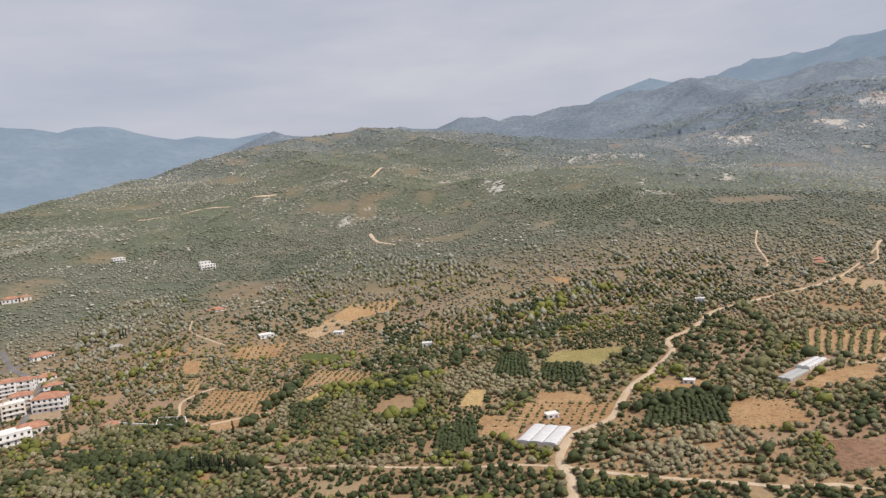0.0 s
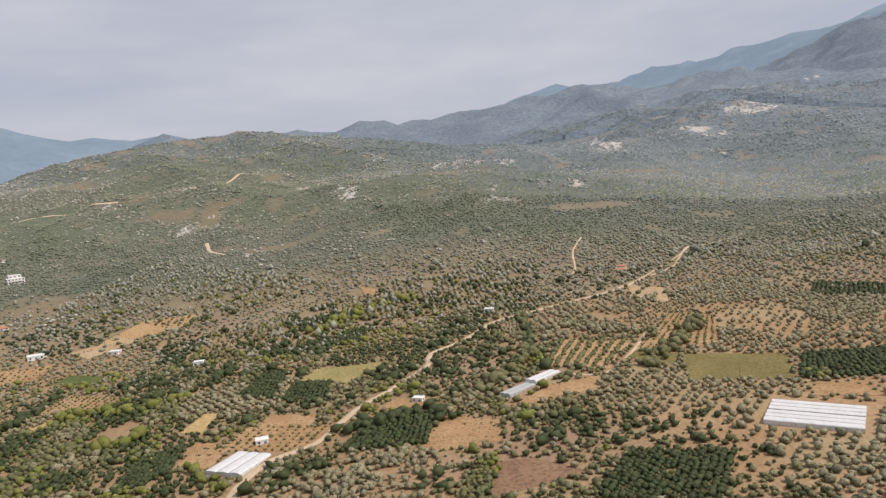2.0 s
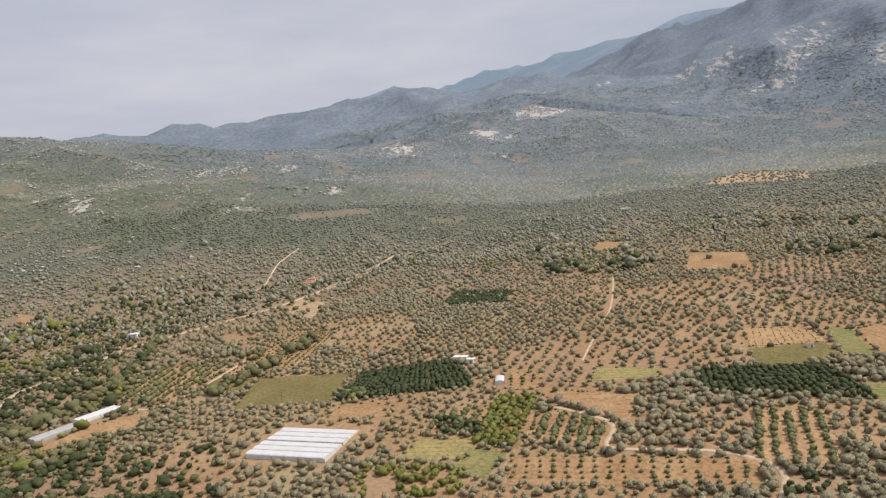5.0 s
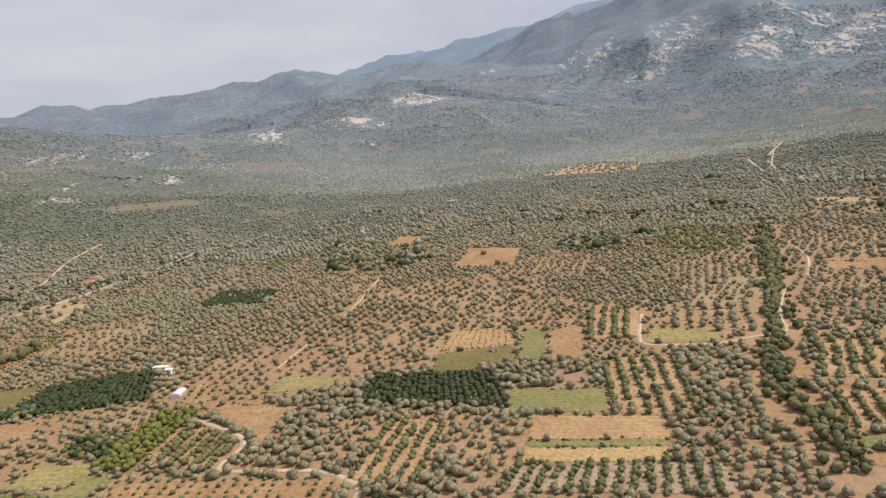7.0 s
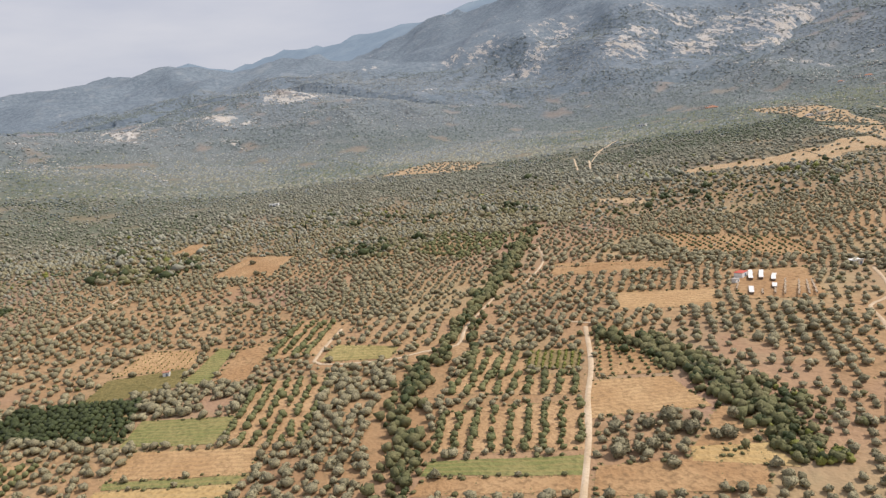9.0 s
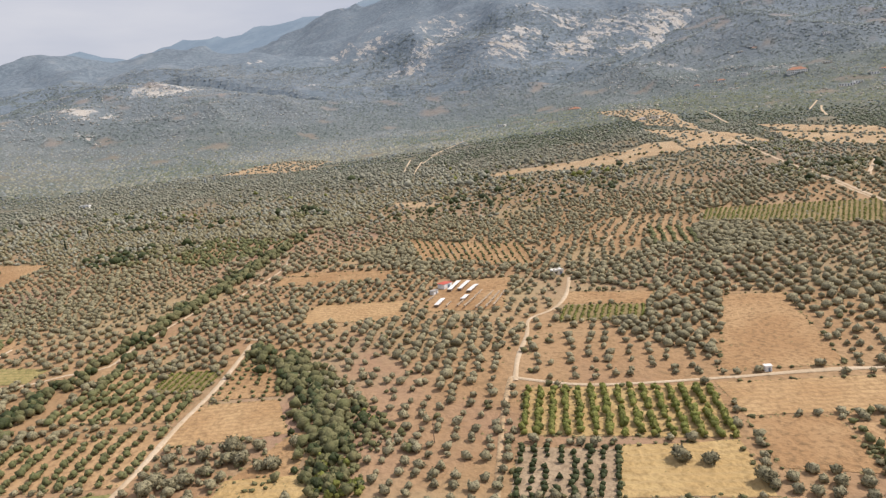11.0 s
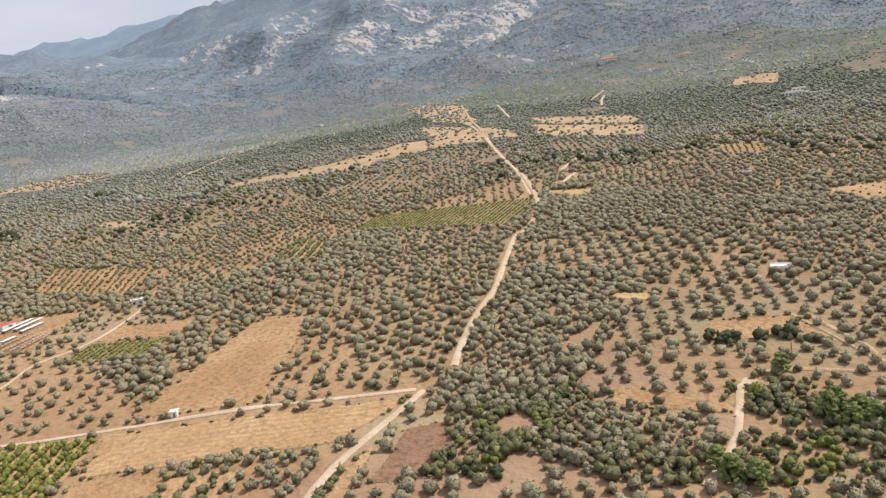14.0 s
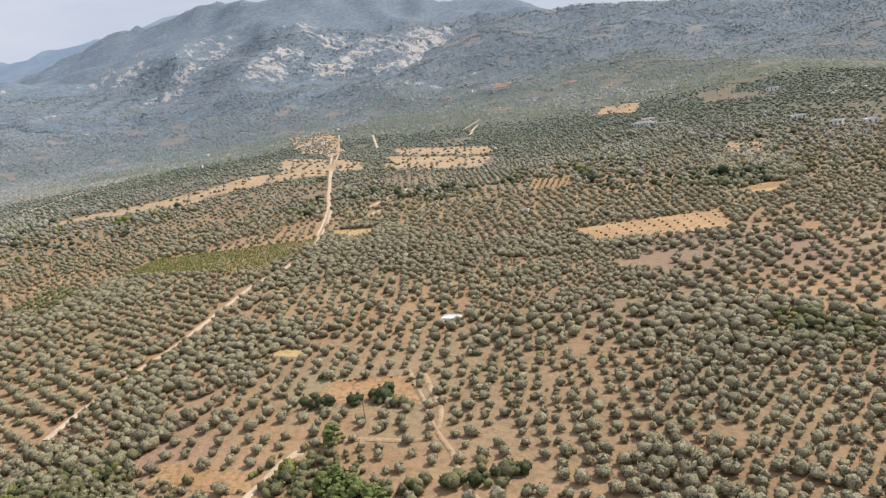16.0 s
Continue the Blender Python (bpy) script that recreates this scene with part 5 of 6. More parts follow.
def pine_tree(x, y):
    """A young spreading pine: tiers of bright needles round a leaning trunk."""
    seed = int(abs(x * 7 + y * 13))
    r = random.Random(seed)
    tall = r.uniform(3.6, 5.0)
    clumps = []
    for k in range(70):
        u = r.random() ** 0.8
        a, out = r.uniform(0, 2 * math.pi), (2.3 * (1 - u) ** 0.7 + 0.3) * r.uniform(0.4, 1.0)
        clumps.append((out * math.cos(a), out * math.sin(a), 0.6 + u * (tall - 0.9), r.uniform(0.38, 0.62), 0.75))
    root = new("pine_tree")
    root.matrix_world = pose(x, y, gz(x, y), 0, 0, r.uniform(0, 360))
    part("trunk", rod((0, 0, -0.1), (0.1, 0.05, tall * 0.9), 0.14, 0.04), M_BARK, root)
    part("crown", clump_mesh("crown", clumps, seed), M_PINE, root)
    tagged(root, "bright green young pine tree among maquis", "tree", "pines of the maquis")


def cypress_tree(x, y):
    """A slim dark column that tapers to a point."""
    seed = int(abs(x * 5 + y * 11))
    r = random.Random(seed)
    tall = r.uniform(5.2, 6.6)
    clumps = []
    for k in range(34):
        u = (k + r.random()) / 34
        a, out = r.uniform(0, 2 * math.pi), 0.42 * math.sin(math.pi * min(1, 0.15 + 0.85 * u)) ** 0.6
        clumps.append((out * math.cos(a) * 0.7, out * math.sin(a) * 0.7, 0.4 + u * (tall - 0.6), r.uniform(0.28, 0.42) * (1.1 - 0.6 * u), 1.5))
    root = new("cypress_tree")
    root.matrix_world = pose(x, y, gz(x, y), 0, 0, 0)
    part("trunk", rod((0, 0, -0.1), (0, 0, tall * 0.6), 0.12, 0.05), M_BARK, root)
    part("crown", clump_mesh("crown", clumps, seed), M_CYPRESS, root)
    tagged(root, "tall slim dark green cypress tree", "tree", "cypress trees")


M_POLE = surface("weathered pole wood", (0.17, 0.12, 0.085), (0.08, 0.055, 0.04), (0.22, 0.165, 0.12), 0.08, 0.7)
M_STEEL = surface("galvanised steel", (0.45, 0.45, 0.44), (0.3, 0.3, 0.3), (0.55, 0.55, 0.54), 0.2, 1.5, 0.45, 0.1, 0.3, metal=0.8)


def utility_pole(x, y):
    root = new("utility_pole")
    root.matrix_world = pose(x, y, gz(x, y), 0, 0, 30)
    part("post", rod((0, 0, -0.2), (0, 0, 4.4), 0.11, 0.07, sides=8), M_POLE, root)
    part("crossarm", block(0.9, 0.08, 0.08, (0, 0, 4.1), 0.01), M_POLE, root)
    for k in (-0.36, 0.36):
        part("insulator", rod((k, 0, 4.18), (k, 0, 4.32), 0.04, 0.025), M_STEEL, root)
    tagged(root, "weathered brown wooden pole with a crossarm", "utility pole", "utility poles")


cypress_tree(-91.9, 271.7)
cypress_tree(-230.1, 418.9)
cypress_tree(-203.6, 417.1)
cypress_tree(-201.3, 416.5)
cypress_tree(-200.3, 418.1)
cypress_tree(-128.8, 362.2)
cypress_tree(468.6, 343.3)
cypress_tree(486.2, 376.5)
pine_tree(625.3, -116.2)
pine_tree(623.4, -113.3)
pine_tree(626, -119.1)
pine_tree(598.7, -104.2)
pine_tree(599.4, -107.6)
pine_tree(600.4, -101.1)
pine_tree(626.5, -109.8)
pine_tree(626.7, -113.1)
pine_tree(635.8, -97.3)
pine_tree(623.8, -109.5)
lone_tree(516.4, -24.6)
lone_tree(512.8, -10.3)
lone_tree(515.4, -14.5)
lone_tree(458, 53)
lone_tree(456.7, 43.6)
lone_tree(464.2, 48.2)
lone_tree(441.8, 50.1)
lone_tree(446.1, 51.4)
lone_tree(451.1, 52.2)
lone_tree(437.3, 54.7)
lone_tree(434.8, 52.9)
lone_tree(439, 50.9)
lone_tree(441.9, 61.2)
lone_tree(453.6, 56.2)
lone_tree(452.8, 50)
lone_tree(454.8, 45.1)
lone_tree(439.7, 43.1)
lone_tree(447.7, 57.2)
lone_tree(433.9, 313.1)
lone_tree(428.1, 286.2)
lone_tree(430.6, 283.1)
lone_tree(383.3, 190.7)
lone_tree(371.4, 118.1)
utility_pole(485.2, 28.2)
utility_pole(202.5, 238.6)
utility_pole(645.4, -95.6)

for k in range(22):
    cypress_tree(-98 + 1.0 * k + 1.8 * float(hashed(k, 1, 3)), 236 - 0.3 * k + 5 * float(hashed(k, 2, 3)))

# ---- greenhouses ----
def film_surface(name, base, dirt):
    m = surface(name, base, dirt, tuple(min(0.95, 1.06 * c) for c in base), 0.8, 5.0, 0.45, 0.15, 0.3)
    return m


M_FILM = film_surface("white greenhouse film", (0.64, 0.64, 0.64), (0.42, 0.41, 0.39))
M_OLDFILM = film_surface("greyed greenhouse film", (0.42, 0.43, 0.42), (0.3, 0.3, 0.28))
M_WHITE = surface("whitewashed plaster", (0.76, 0.75, 0.72), (0.58, 0.56, 0.52), (0.82, 0.81, 0.79), 0.4, 2.5, 0.9, 0.15, 0.3)
M_CREAM = surface("cream plaster", (0.68, 0.62, 0.53), (0.5, 0.45, 0.38), (0.74, 0.69, 0.6), 0.4, 2.5, 0.9, 0.15, 0.3)
M_TILE = surface("red roof tiles", (0.4, 0.195, 0.125), (0.26, 0.12, 0.08), (0.48, 0.27, 0.18), 0.35, 2.0, 0.85, 0.4, 0.5)
M_GREYROOF = surface("grey roof slabs", (0.36, 0.34, 0.32), (0.24, 0.22, 0.2), (0.44, 0.42, 0.39), 0.4, 2.0, 0.9, 0.3, 0.4)
M_GLASS = surface("dark window glass", (0.03, 0.035, 0.04), (0.02, 0.022, 0.025), (0.05, 0.055, 0.06), 0.5, 2.0, 0.12, 0.0, 0.2)
M_SHUTTER = surface("painted shutter wood", (0.16, 0.2, 0.26), (0.1, 0.12, 0.16), (0.2, 0.25, 0.32), 0.2, 1.0, 0.7, 0.1, 0.3)
M_REDSHEET = surface("red sheet roof", (0.5, 0.09, 0.06), (0.34, 0.06, 0.045), (0.58, 0.14, 0.1), 0.3, 2.0, 0.6, 0.1, 0.3)


def greenhouse(a, along, across, spans, length, width, films, step_after=0, wall=1.15, arch=0.8):
    """Spans side by side: each a curved film on hoops, with its end walls; gutters between, posts at the sides."""
    root = new("greenhouse")
    ax, ay = a
    ang = math.atan2(along[1], along[0])
    corners = [gz(ax + along[0] * u + across[0] * v, ay + along[1] * u + across[1] * v) for u in (0, 1) for v in (0, 1)]
    base = min(corners) - 0.15
    tilt = max(corners) - base
    root.matrix_world = pose(ax, ay, base, 0, 0, math.degrees(ang))
    side = 1 if along[0] * across[1] - along[1] * across[0] > 0 else -1
    pitch = width / spans
    for k in range(spans):
        shift = 0.5 if step_after and k >= step_after else 0.0
        y0 = k * pitch + shift
        bm, n = bmesh.new(), 8
        rings = []
        for i in range(13):
            s = length * i / 12
            sag = 0.05 * math.sin(i * 2.4 + k)
            rings.append([bm.verts.new((s, side * (y0 + pitch * (0.5 - 0.5 * math.cos(math.pi * j / n)) * 0.985), tilt * 0.5 + wall + (arch + sag) * math.sin(math.pi * j / n) ** 0.8)) for j in range(n + 1)])
        for p, q in zip(rings, rings[1:]):
            for j in range(n):
                bm.faces.new((p[j], q[j], q[j + 1], p[j + 1]))
        bmesh.ops.recalc_face_normals(bm, faces=bm.faces)
        part("roof_film", bm, films[k % len(films)], root)
        for s in (0.0, length):
            bm = bmesh.new()
            top = [bm.verts.new((s, side * (y0 + pitch * (0.5 - 0.5 * math.cos(math.pi * j / n)) * 0.985), tilt * 0.5 + wall + arch * math.sin(math.pi * j / n) ** 0.8)) for j in range(n + 1)]
            low = [bm.verts.new((s, side * (y0 + pitch * q * 0.985), 0)) for q in (1, 0)]
            bm.faces.new(top + low)
            part("end_wall", bm, films[-1], root)
        if k:
            part("gutter", block(length, 0.6, 0.14, (length / 2, side * y0, tilt * 0.5 + wall + 0.08)), M_GREYROOF, root)
    for y0 in (0.0, width + (0.5 if step_after else 0)):
        part("side_wall", block(length, 0.05, tilt * 0.5 + wall, (length / 2, side * y0, 0)), films[-1], root)
        for i in range(7):
            part("post", block(0.1, 0.1, tilt * 0.5 + wall, (length * i / 6, side * (y0 + (-0.09 if y0 == 0 else 0.09)), 0)), M_STEEL, root)
    return root


gh = greenhouse((18.1, 228.1), (7.6, 14.8), (12.4, -6.0), 3, 16.6, 13.8, [M_FILM], wall=0.75, arch=0.5)
tagged(gh, "three-span greenhouse under clean white film", "greenhouse")
gh = greenhouse((131.0, 267.0), (12.0, 9.8), (3.2, -4.0), 2, 15.5, 5.0, [M_FILM], wall=0.9, arch=0.5)
tagged(gh, "long low greenhouse under white film", "greenhouse")
gh = greenhouse((119.0, 257.2), (12.0, 9.8), (3.2, -4.0), 2, 15.2, 5.0, [M_OLDFILM], wall=0.8, arch=0.4)
tagged(gh, "long low greenhouse under old greyed film", "greenhouse")
gh = greenhouse((189.0, 200.2), (20.8, -16.1), (14.8, 13.7), 6, 26.2, 20.2, [M_FILM], step_after=3, wall=0.7, arch=0.38)
tagged(gh, "six-span greenhouse block under white film", "greenhouse")
gh = greenhouse((270.0, 209.4), (1.6, 3.8), (2.9, -1.2), 1, 6.4, 3.0, [M_FILM], wall=0.9, arch=0.6)
tagged(gh, "short white film tunnel beside a citrus plot", "greenhouse")

# ---- houses ----
def gable(w, d, h, eave=0.35):
    bm = bmesh.new()
    x, y = w / 2 + eave, d / 2 + eave
    ridge = max(0.4, x - y)
    low = [bm.verts.new(p) for p in ((-x, -y, 0), (x, -y, 0), (x, y, 0), (-x, y, 0))]
    base = [bm.verts.new((v.co.x, v.co.y, -0.12)) for v in low]
    top = [bm.verts.new((-ridge, 0, h)), bm.verts.new((ridge, 0, h))]
    bm.faces.new((low[0], low[1], top[1], top[0]))
    bm.faces.new((low[2], low[3], top[0], top[1]))
    bm.faces.new((low[1], low[2], top[1]))
    bm.faces.new((low[3], low[0], top[0]))
    for k in range(4):
        bm.faces.new((base[k], base[(k + 1) % 4], low[(k + 1) % 4], low[k]))
    bm.faces.new(base[::-1])
    return bm


def house(x, y, w, h, yaw, roof):
    """Plastered walls with windows, a door, and a hipped tile roof or a flat one with a parapet."""
    r = random.Random(int(abs(x * 3 + y * 17)))
    d = w * r.uniform(0.62, 0.8) if w < 12 else w * 0.55
    turn = yaw + r.uniform(-22, 22)
    peak = 0.16 * w if roof != "flat" else 0
    walls = max(0.9, h - peak * 0.7)
    storeys = max(1, round(walls / 2.2))
    plaster = M_CREAM if r.random() < 0.3 else M_WHITE
    root = new("house")
    root.matrix_world = pose(x, y, gz(x, y), 0, 0, turn) @ pose(0, d / 2, 0)
    low = min(gz(x + a, y + b) for a in (-w / 2, w / 2) for b in (-d / 2, d)) - gz(x, y) - 0.2
    part("wall", block(w, d, walls - low, (0, 0, low), 0.03), plaster, root)
    if roof == "flat":
        part("roof", block(w + 0.3, d + 0.3, 0.16, (0, 0, walls + 0.003), 0.02), M_WHITE, root)
        for sy in (-1, 1):
            part("parapet", block(w + 0.3, 0.14, 0.3, (0, sy * (d / 2 + 0.08), walls + 0.166)), plaster, root)
    else:
        ob = part("roof", gable(w, d, peak), M_TILE if roof == "red" else M_GREYROOF, root)
        ob.location = (0, 0, walls + 0.125)
        chimney = part("chimney", block(0.4, 0.4, 0.9, (w * 0.22, d * 0.12, walls + peak * 0.4), 0.02), plaster, root)
    tall = walls / storeys
    bays = max(2, int(w / 2.4))
    for s in range(storeys):
        for b in range(bays):
            px = (b + 0.5) * w / bays - w / 2
            if s == 0 and b == bays // 2:
                part("door", block(min(0.9, 0.4 * w / bays), 0.08, tall * 0.78, (px, -d / 2 - 0.02, 0)), M_SHUTTER, root)
                continue
            ww, wh = min(1.0, 0.45 * w / bays), tall * 0.45
            win = part("window", block(ww + 0.16, 0.07, wh + 0.16, (px, -d / 2 - 0.02, s * tall + tall * 0.32)), plaster, root)
            part("pane", block(ww, 0.05, wh, (px, -d / 2 - 0.05, s * tall + tall * 0.32 + 0.08)), M_GLASS, win)
        for sx in (-1, 1):
            for b in range(max(1, int(d / 3.2))):
                py = (b + 0.5) * d / max(1, int(d / 3.2)) - d / 2
                win = part("window", block(0.07, 0.95, tall * 0.45 + 0.16, (sx * (w / 2 + 0.02), py, s * tall + tall * 0.32)), plaster, root)
                part("pane", block(0.05, 0.8, tall * 0.45, (sx * (w / 2 + 0.05), py, s * tall + tall * 0.32 + 0.08)), M_GLASS, win)
        if s and storeys > 1:
            bal = part("balcony", block(w * 0.8, 1.0, 0.14, (0, -d / 2 - 0.5, s * tall - 0.05), 0.02), M_WHITE, root)
            part("railing", block(w * 0.8, 0.06, 0.65, (0, -d / 2 - 0.97, s * tall + 0.09)), M_WHITE, bal)
    look_of = {"red": "with a red tile roof", "grey": "with a grey slab roof", "flat": "with a flat roof"}[roof]
    size = "tall" if storeys > 2 else "two-storey" if storeys == 2 else "low"
    tagged(root, f"{size} {'cream' if plaster is M_CREAM else 'white'} plastered house {look_of}", "house", "village houses" if x < -150 and y < 430 else "")


house(-235.3, 390.6, 11.9, 3.4, 31, "red")
house(-216.1, 358.9, 9.3, 3.1, 31, "red")
house(-203.5, 341.5, 8.5, 4.6, 31, "red")
house(-193.6, 319, 14.6, 8.1, 31, "red")
house(-225.4, 338.9, 8.7, 8.7, 34, "red")
house(-220.7, 343.9, 9.4, 7.4, 33, "red")
house(-210.1, 325.1, 9.9, 7.1, 33, "red")
house(-207, 314.3, 10, 6.9, 33, "flat")
house(-212.9, 313.1, 8.2, 6.9, 34, "red")
house(-187.4, 295.1, 13.7, 4.7, 32, "red")
house(-191.2, 286.5, 15.9, 5.2, 34, "flat")
house(-153.3, 297.3, 8.1, 1.7, 27, "red")
house(-102.1, 244.9, 7.1, 2, 23, "grey")
house(-204, 585.2, 12, 4, 19, "flat")
house(-157.7, 460.9, 11.1, 2.4, 19, "red")
house(-109.8, 400.9, 8.2, 2, 16, "flat")
house(-68.6, 397.2, 6, 1.7, 10, "flat")
house(-16.1, 365.1, 4.8, 2.4, 3, "flat")
house(-197.1, 397.5, 6.5, 2.5, 26, "grey")
house(33.4, 246.9, 4.3, 1.3, -7, "flat")
house(88.5, 264.9, 4.2, 1.2, -18, "flat")
house(-301.5, 488.2, 7, 3.7, 32, "red")
house(-309.9, 483.2, 10.2, 4.2, 33, "red")
house(234.8, 448.6, 8.2, 2, -27, "red")
house(1360.7, 401.6, 23, 7.7, -63, "red")
house(1191.9, 641.9, 17, 4.3, -47, "red")
house(1280.2, 303.7, 16.7, 3, -66, "flat")
house(1098.6, 68.4, 17.4, 2, -68, "flat")
house(1095.4, 48.3, 15.6, 1.5, -70, "flat")
house(1362.2, 408.2, 16.2, 5.7, -56, "red")
house(1445.4, 527.4, 9.2, 5.5, -53, "flat")
house(1046.7, -83.7, 7.2, 2.8, -77, "flat")
house(1101.4, 68.8, 12, 2.4, -63, "flat")
house(510, 519.1, 7.4, 2, -31, "flat")
house(473.9, 1827.1, 22.4, 7.5, -6, "flat")
house(491.3, 1750.2, 21.5, 7.2, -7, "flat")
house(514.7, 1746.1, 20, 5.7, -7, "red")
house(346.6, 1979, 19.3, 6.4, -2, "flat")
house(210.1, 2098.3, 11.9, 6.8, 2, "flat")
house(1191, 648.6, 17.8, 6.2, -52, "flat")
house(1453, 271, 12, 4, -60, "flat")
house(1392, 449, 11, 4.5, -58, "flat")
house(1408, 542, 12, 4, -55, "red")
house(1415, 563, 10, 4, -50, "flat")
house(1726, 536, 14, 5, -60, "flat")
house(1421, 392, 11, 4, -60, "flat")
house(1363, 288, 12, 4, -65, "red")
house(1190, -3, 9, 3, -70, "flat")
house(1019, 608, 9, 3, -50, "flat")
house(908, 426, 8, 2.6, -48, "flat")
house(1001, 360, 9, 3, -50, "flat")
house(991, 366, 7, 2.6, -45, "grey")
house(-210, 596, 9, 4, 20, "flat")
house(-291, 612, 10, 4, 28, "flat")
house(520, 1849, 18, 6, -8, "red")
house(538, 1837, 16, 6, -6, "flat")
house(548, 1772, 20, 6, -7, "red")
house(571, 1731, 16, 6, -9, "red")
house(455, 2025, 18, 6, -4, "flat")
house(137, 388, 5, 2, -12, "flat")
house(238, 457, 6, 2.2, -27, "red")
house(813, -16, 4, 1.6, -60, "flat")
house(1633, 644, 9, 3.2, -58, "flat")
house(1649, 628, 8, 2.9, -58, "red")
house(1377, 415, 10, 3.6, -58, "flat")
house(1293, 296, 9, 3.2, -58, "flat")
house(1755, 440, 9, 3.2, -58, "flat")
house(1454, 275, 10, 3.6, -58, "flat")
house(1359, 296, 8, 2.9, -58, "red")
house(1067, -58, 8, 2.9, -58, "flat")
house(1133, 377, 7, 2.5, -58, "flat")
house(1395, 576, 8, 2.9, -58, "red")
house(1336, 297, 9, 3.2, -58, "flat")
house(1885, 253, 9, 3.2, -58, "flat")
house(1740, 63, 9, 3.2, -58, "flat")
house(1049, -103, 7, 2.5, -58, "flat")
house(1110, 69, 9, 3.2, -58, "flat")
house(717.4, -127.1, 2.1, 0.7, -65, "flat")
house(694.3, -75.2, 4.8, 0.8, -64, "flat")
house(694.4, -74.7, 4.2, 1, -46, "flat")
house(586, 90.6, 3.8, 1.7, -15, "flat")


# ---- small buildings and yards ----
def small_hut(x, y, w, d, h, yaw, label, roof_mat):
    root = new("hut")
    root.matrix_world = pose(x, y, gz(x, y) - 0.05, 0, 0, yaw)
    part("wall", block(w, d, h, bevel=0.02), M_WHITE, root)
    part("roof", block(w + 0.3, d + 0.3, 0.12, (0, 0, h + 0.003), 0.02), roof_mat, root)
    part("door", block(w * 0.3, 0.06, h * 0.75, (w * 0.1, -d / 2 - 0.02, 0)), M_SHUTTER, root)
    tagged(root, label, "hut")


small_hut(557.4, -2.0, 1.5, 1.3, 1.3, -40, "small white pump hut at a field's edge", M_WHITE)
small_hut(368.5, 177.6, 2.0, 1.6, 1.3, -20, "small hut with a red roof among plots", M_TILE)
small_hut(268.6, 241.0, 5.4, 2.2, 1.7, -35, "long white farm shed beside citrus trees", M_WHITE)
small_hut(271.0, 236.6, 2.8, 2.0, 1.5, -35, "small white farm shed beside citrus trees", M_WHITE)
small_hut(552.0, 112.6, 4.2, 3.0, 1.7, 12, "shed with a bright red sheet roof", M_REDSHEET)
small_hut(545.0, 109.5, 2.4, 1.8, 1.3, 12, "small grey-roofed store beside the red shed", M_GREYROOF)


def covered_row(x0, y0, x1, y1, w, h, label):
    """A long low stack under white sheeting, on bearers."""
    run = math.hypot(x1 - x0, y1 - y0)
    root = new("covered_row")
    root.matrix_world = pose((x0 + x1) / 2, (y0 + y1) / 2, gz((x0 + x1) / 2, (y0 + y1) / 2), 0, 0, math.degrees(math.atan2(y1 - y0, x1 - x0)))
    part("stack", block(run, w * 0.9, h * 0.8, (0, 0, -0.1), 0.04), M_POLE, root)
    n = max(2, int(run / 2.2))
    for k in range(n):
        part("sheet", block(run / n * 0.95, w, 0.12, ((k + 0.5) * run / n - run / 2, 0.05 * ((k % 3) - 1), h * 0.7 + 0.003 + 0.02 * (k % 2)), 0.03), M_WHITE, root)
    tagged(root, label, "covered row", "white rows in the yard")


for ends in ((536.6, 97.0, 543.5, 102.2), (549.4, 106.7, 559.9, 114.7), (552.3, 104.8, 562.0, 111.8), (553.0, 100.7, 560.6, 105.6), (546.3, 95.6, 550.8, 98.6)):
    covered_row(*ends, 1.5, 0.9, "low stack under white sheeting in a yard")


M_PALEWOOD = surface("sun-bleached wood", (0.4, 0.31, 0.22), (0.26, 0.2, 0.14), (0.48, 0.39, 0.29), 0.2, 1.5)


def rack(x0, y0, x1, y1):
    """A row of low frames on legs."""
    run = math.hypot(x1 - x0, y1 - y0)
    root = new("rack")
    root.matrix_world = pose(x0, y0, gz((x0 + x1) / 2, (y0 + y1) / 2), 0, 0, math.degrees(math.atan2(y1 - y0, x1 - x0)))
    n = int(run / 1.5)
    for k in range(n):
        part("tray", block(1.15, 0.6, 0.3, (0.7 + k * 1.5, 0.1 * math.sin(k * 1.7), 0.25), 0.03), M_PALEWOOD, root)
        for s in (-0.4, 0.4):
            part("leg", block(0.1, 0.4, 0.32, (0.7 + k * 1.5 + s, 0.1 * math.sin(k * 1.7), -0.06)), M_PALEWOOD, root)
    tagged(root, "row of low pale wooden trays on legs", "rack", "racks of the yard")


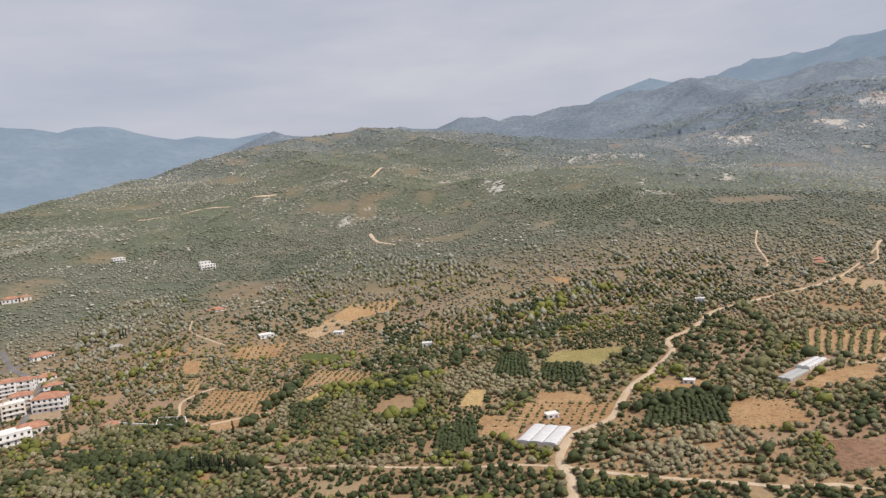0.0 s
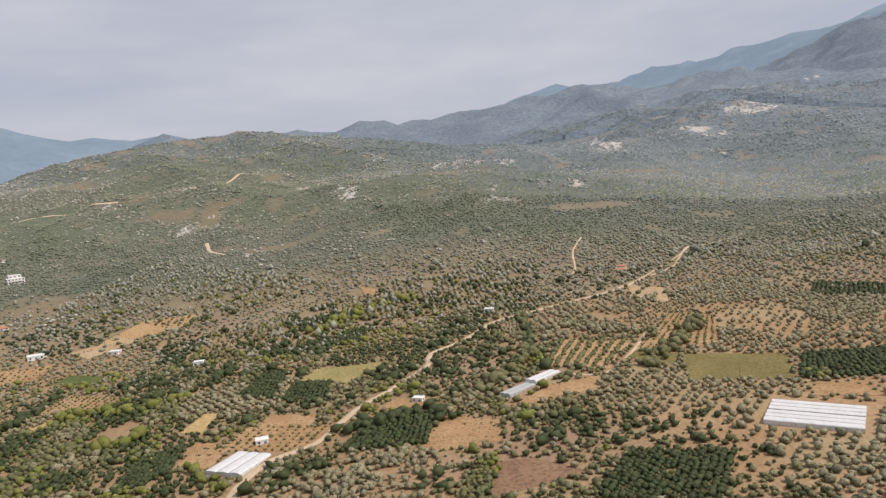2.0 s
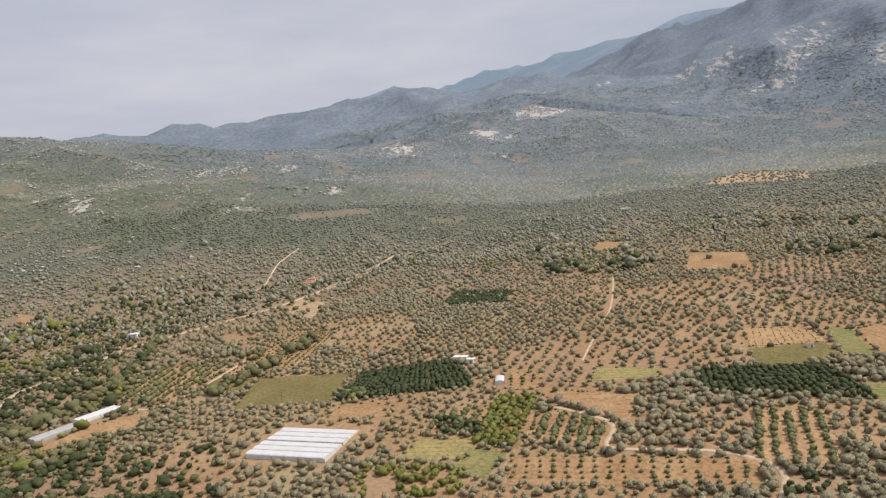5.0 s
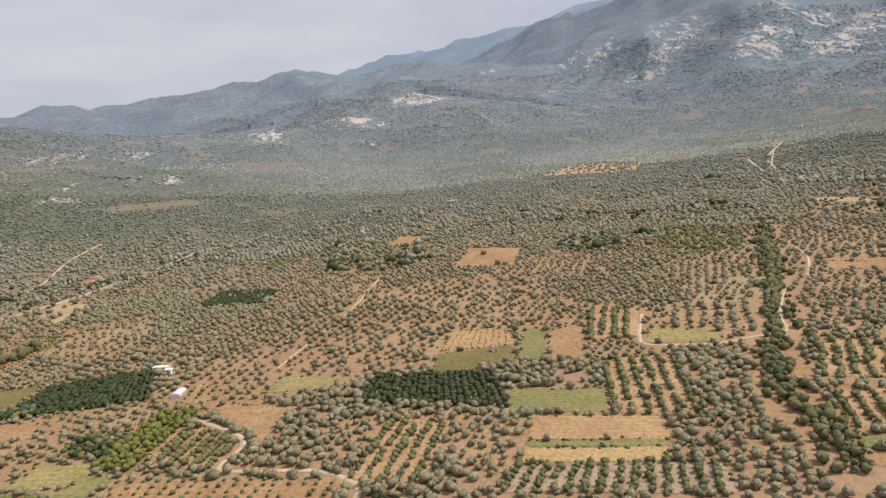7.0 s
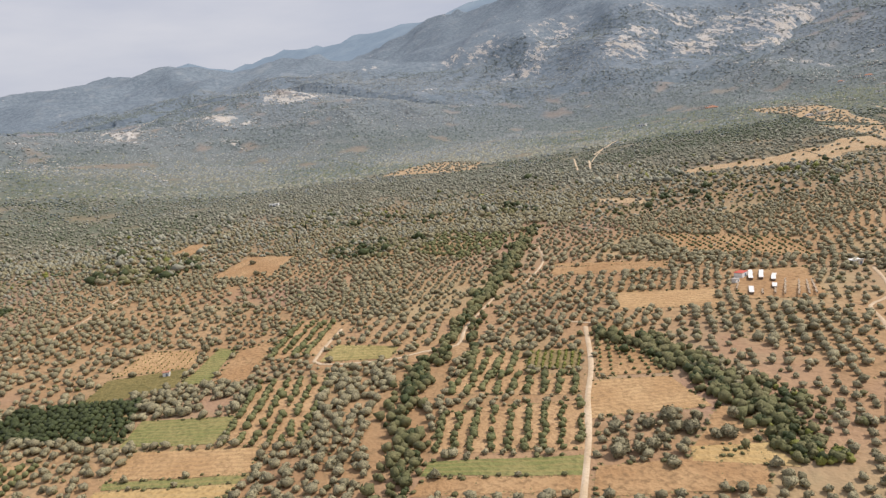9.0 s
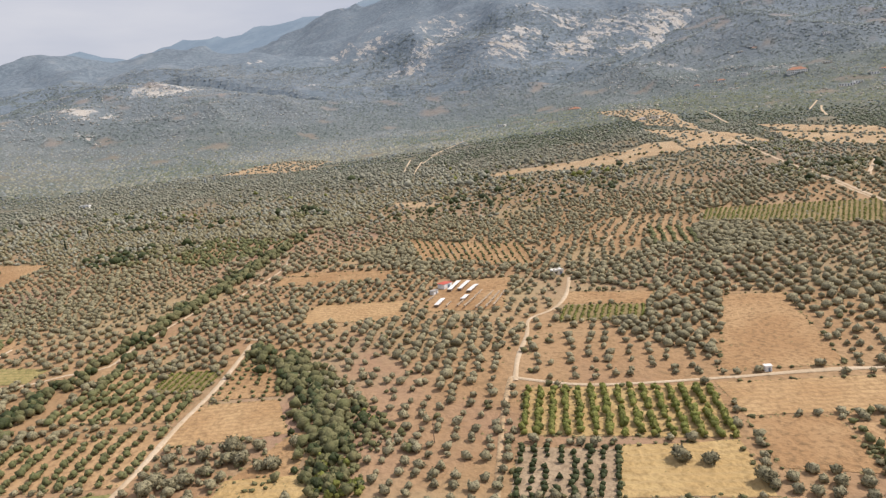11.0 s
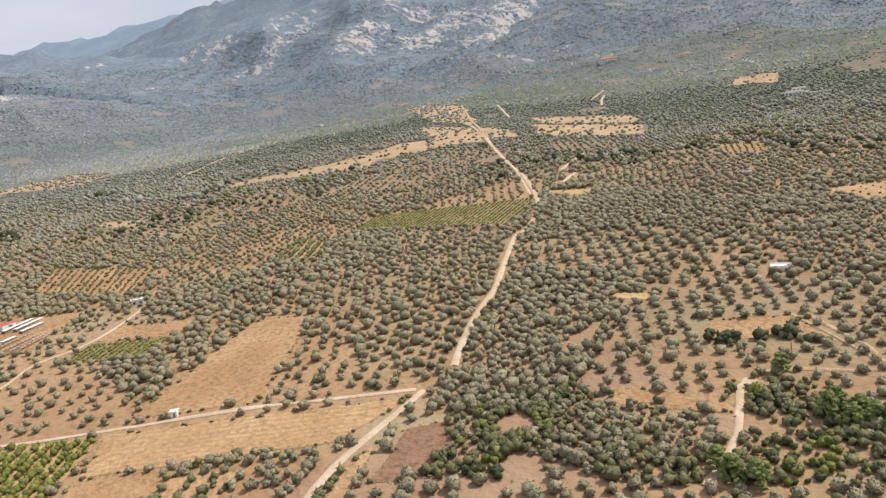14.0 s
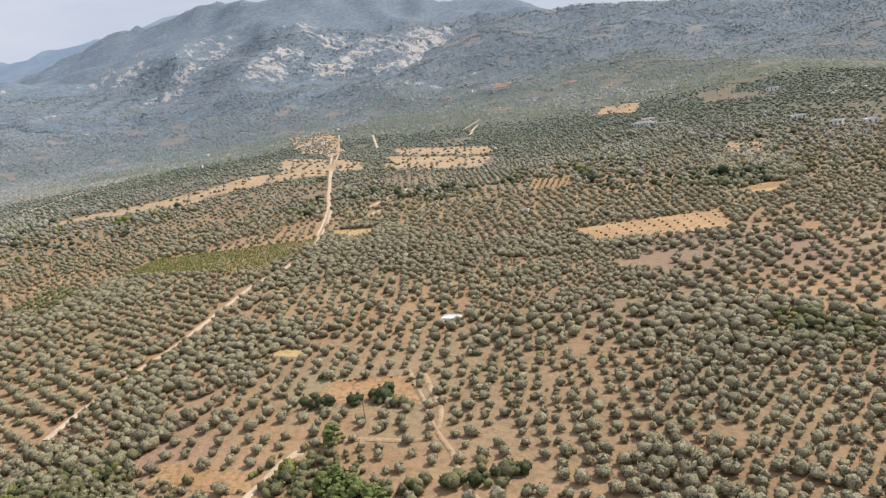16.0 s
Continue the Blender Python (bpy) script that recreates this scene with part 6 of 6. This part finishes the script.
for ends in ((541.3, 88.3, 563.7, 103.5), (542.9, 84.6, 564.5, 99.0), (545.5, 82.8, 565.2, 96.9), (548.2, 82.1, 565.5, 95.4), (538.7, 94.3, 544.5, 98.9), (537.6, 103.3, 547.1, 109.8), (541.0, 91.5, 552.5, 99.6)):
    rack(*ends)


def hoop_frame(x, y, yaw):
    root = new("hoop_frame")
    root.matrix_world = pose(x, y, gz(x, y), 0, 0, yaw)
    for k in range(4):
        bm = bmesh.new()
        pts = [(1.1 * math.cos(a), k * 1.1, 0.5 + 1.0 * math.sin(a)) for a in [math.pi * i / 8 for i in range(9)]]
        pts = [(1.1, k * 1.1, -0.1)] + pts + [(-1.1, k * 1.1, -0.1)]
        for p, q in zip(pts, pts[1:]):
            rod(p, q, 0.035, 0.035, bm, 5)
        part("hoop", bm, M_STEEL, root)
    part("ridge_bar", rod((0, 0, 1.53), (0, 3.3, 1.53), 0.03, 0.03), M_STEEL, root)
    tagged(root, "bare steel hoops of an uncovered tunnel", "tunnel frame", "tunnel frames")


hoop_frame(536.5, -42.1, -40)
hoop_frame(539.0, -45.3, -40)


def low_wall(name, label, thick, high, *line):
    root = new(name)
    x0, y0 = line[0]
    z0 = gz(x0, y0)
    root.matrix_world = pose(x0, y0, z0)
    for (ax, ay), (bx, by) in zip(line, line[1:]):
        run = math.hypot(bx - ax, by - ay)
        n = max(1, int(run / 4))
        for k in range(n):
            px, py = ax + (k + 0.5) / n * (bx - ax), ay + (k + 0.5) / n * (by - ay)
            ob = part("wall_piece", block(run / n + 0.02, thick, high + 0.5, (0, 0, -0.5), 0.03), M_WHITE, root)
            ob.matrix_local = pose(px - x0, py - y0, gz(px, py) - z0, 0, 0, math.degrees(math.atan2(by - ay, bx - ax)))
    tagged(root, label, "wall")


low_wall("yard_wall", "white plastered wall round a terraced yard", 0.35, 1.3, (-131.5, 291.1), (-134.2, 300.7), (-120.8, 297.2), (-116.4, 287.0), (-131.5, 291.1))
low_wall("roadside_wall", "long low white wall beside the village road", 0.4, 1.1, (-154.0, 301.0), (-146.0, 298.0), (-138.5, 295.0), (-132.0, 292.0))
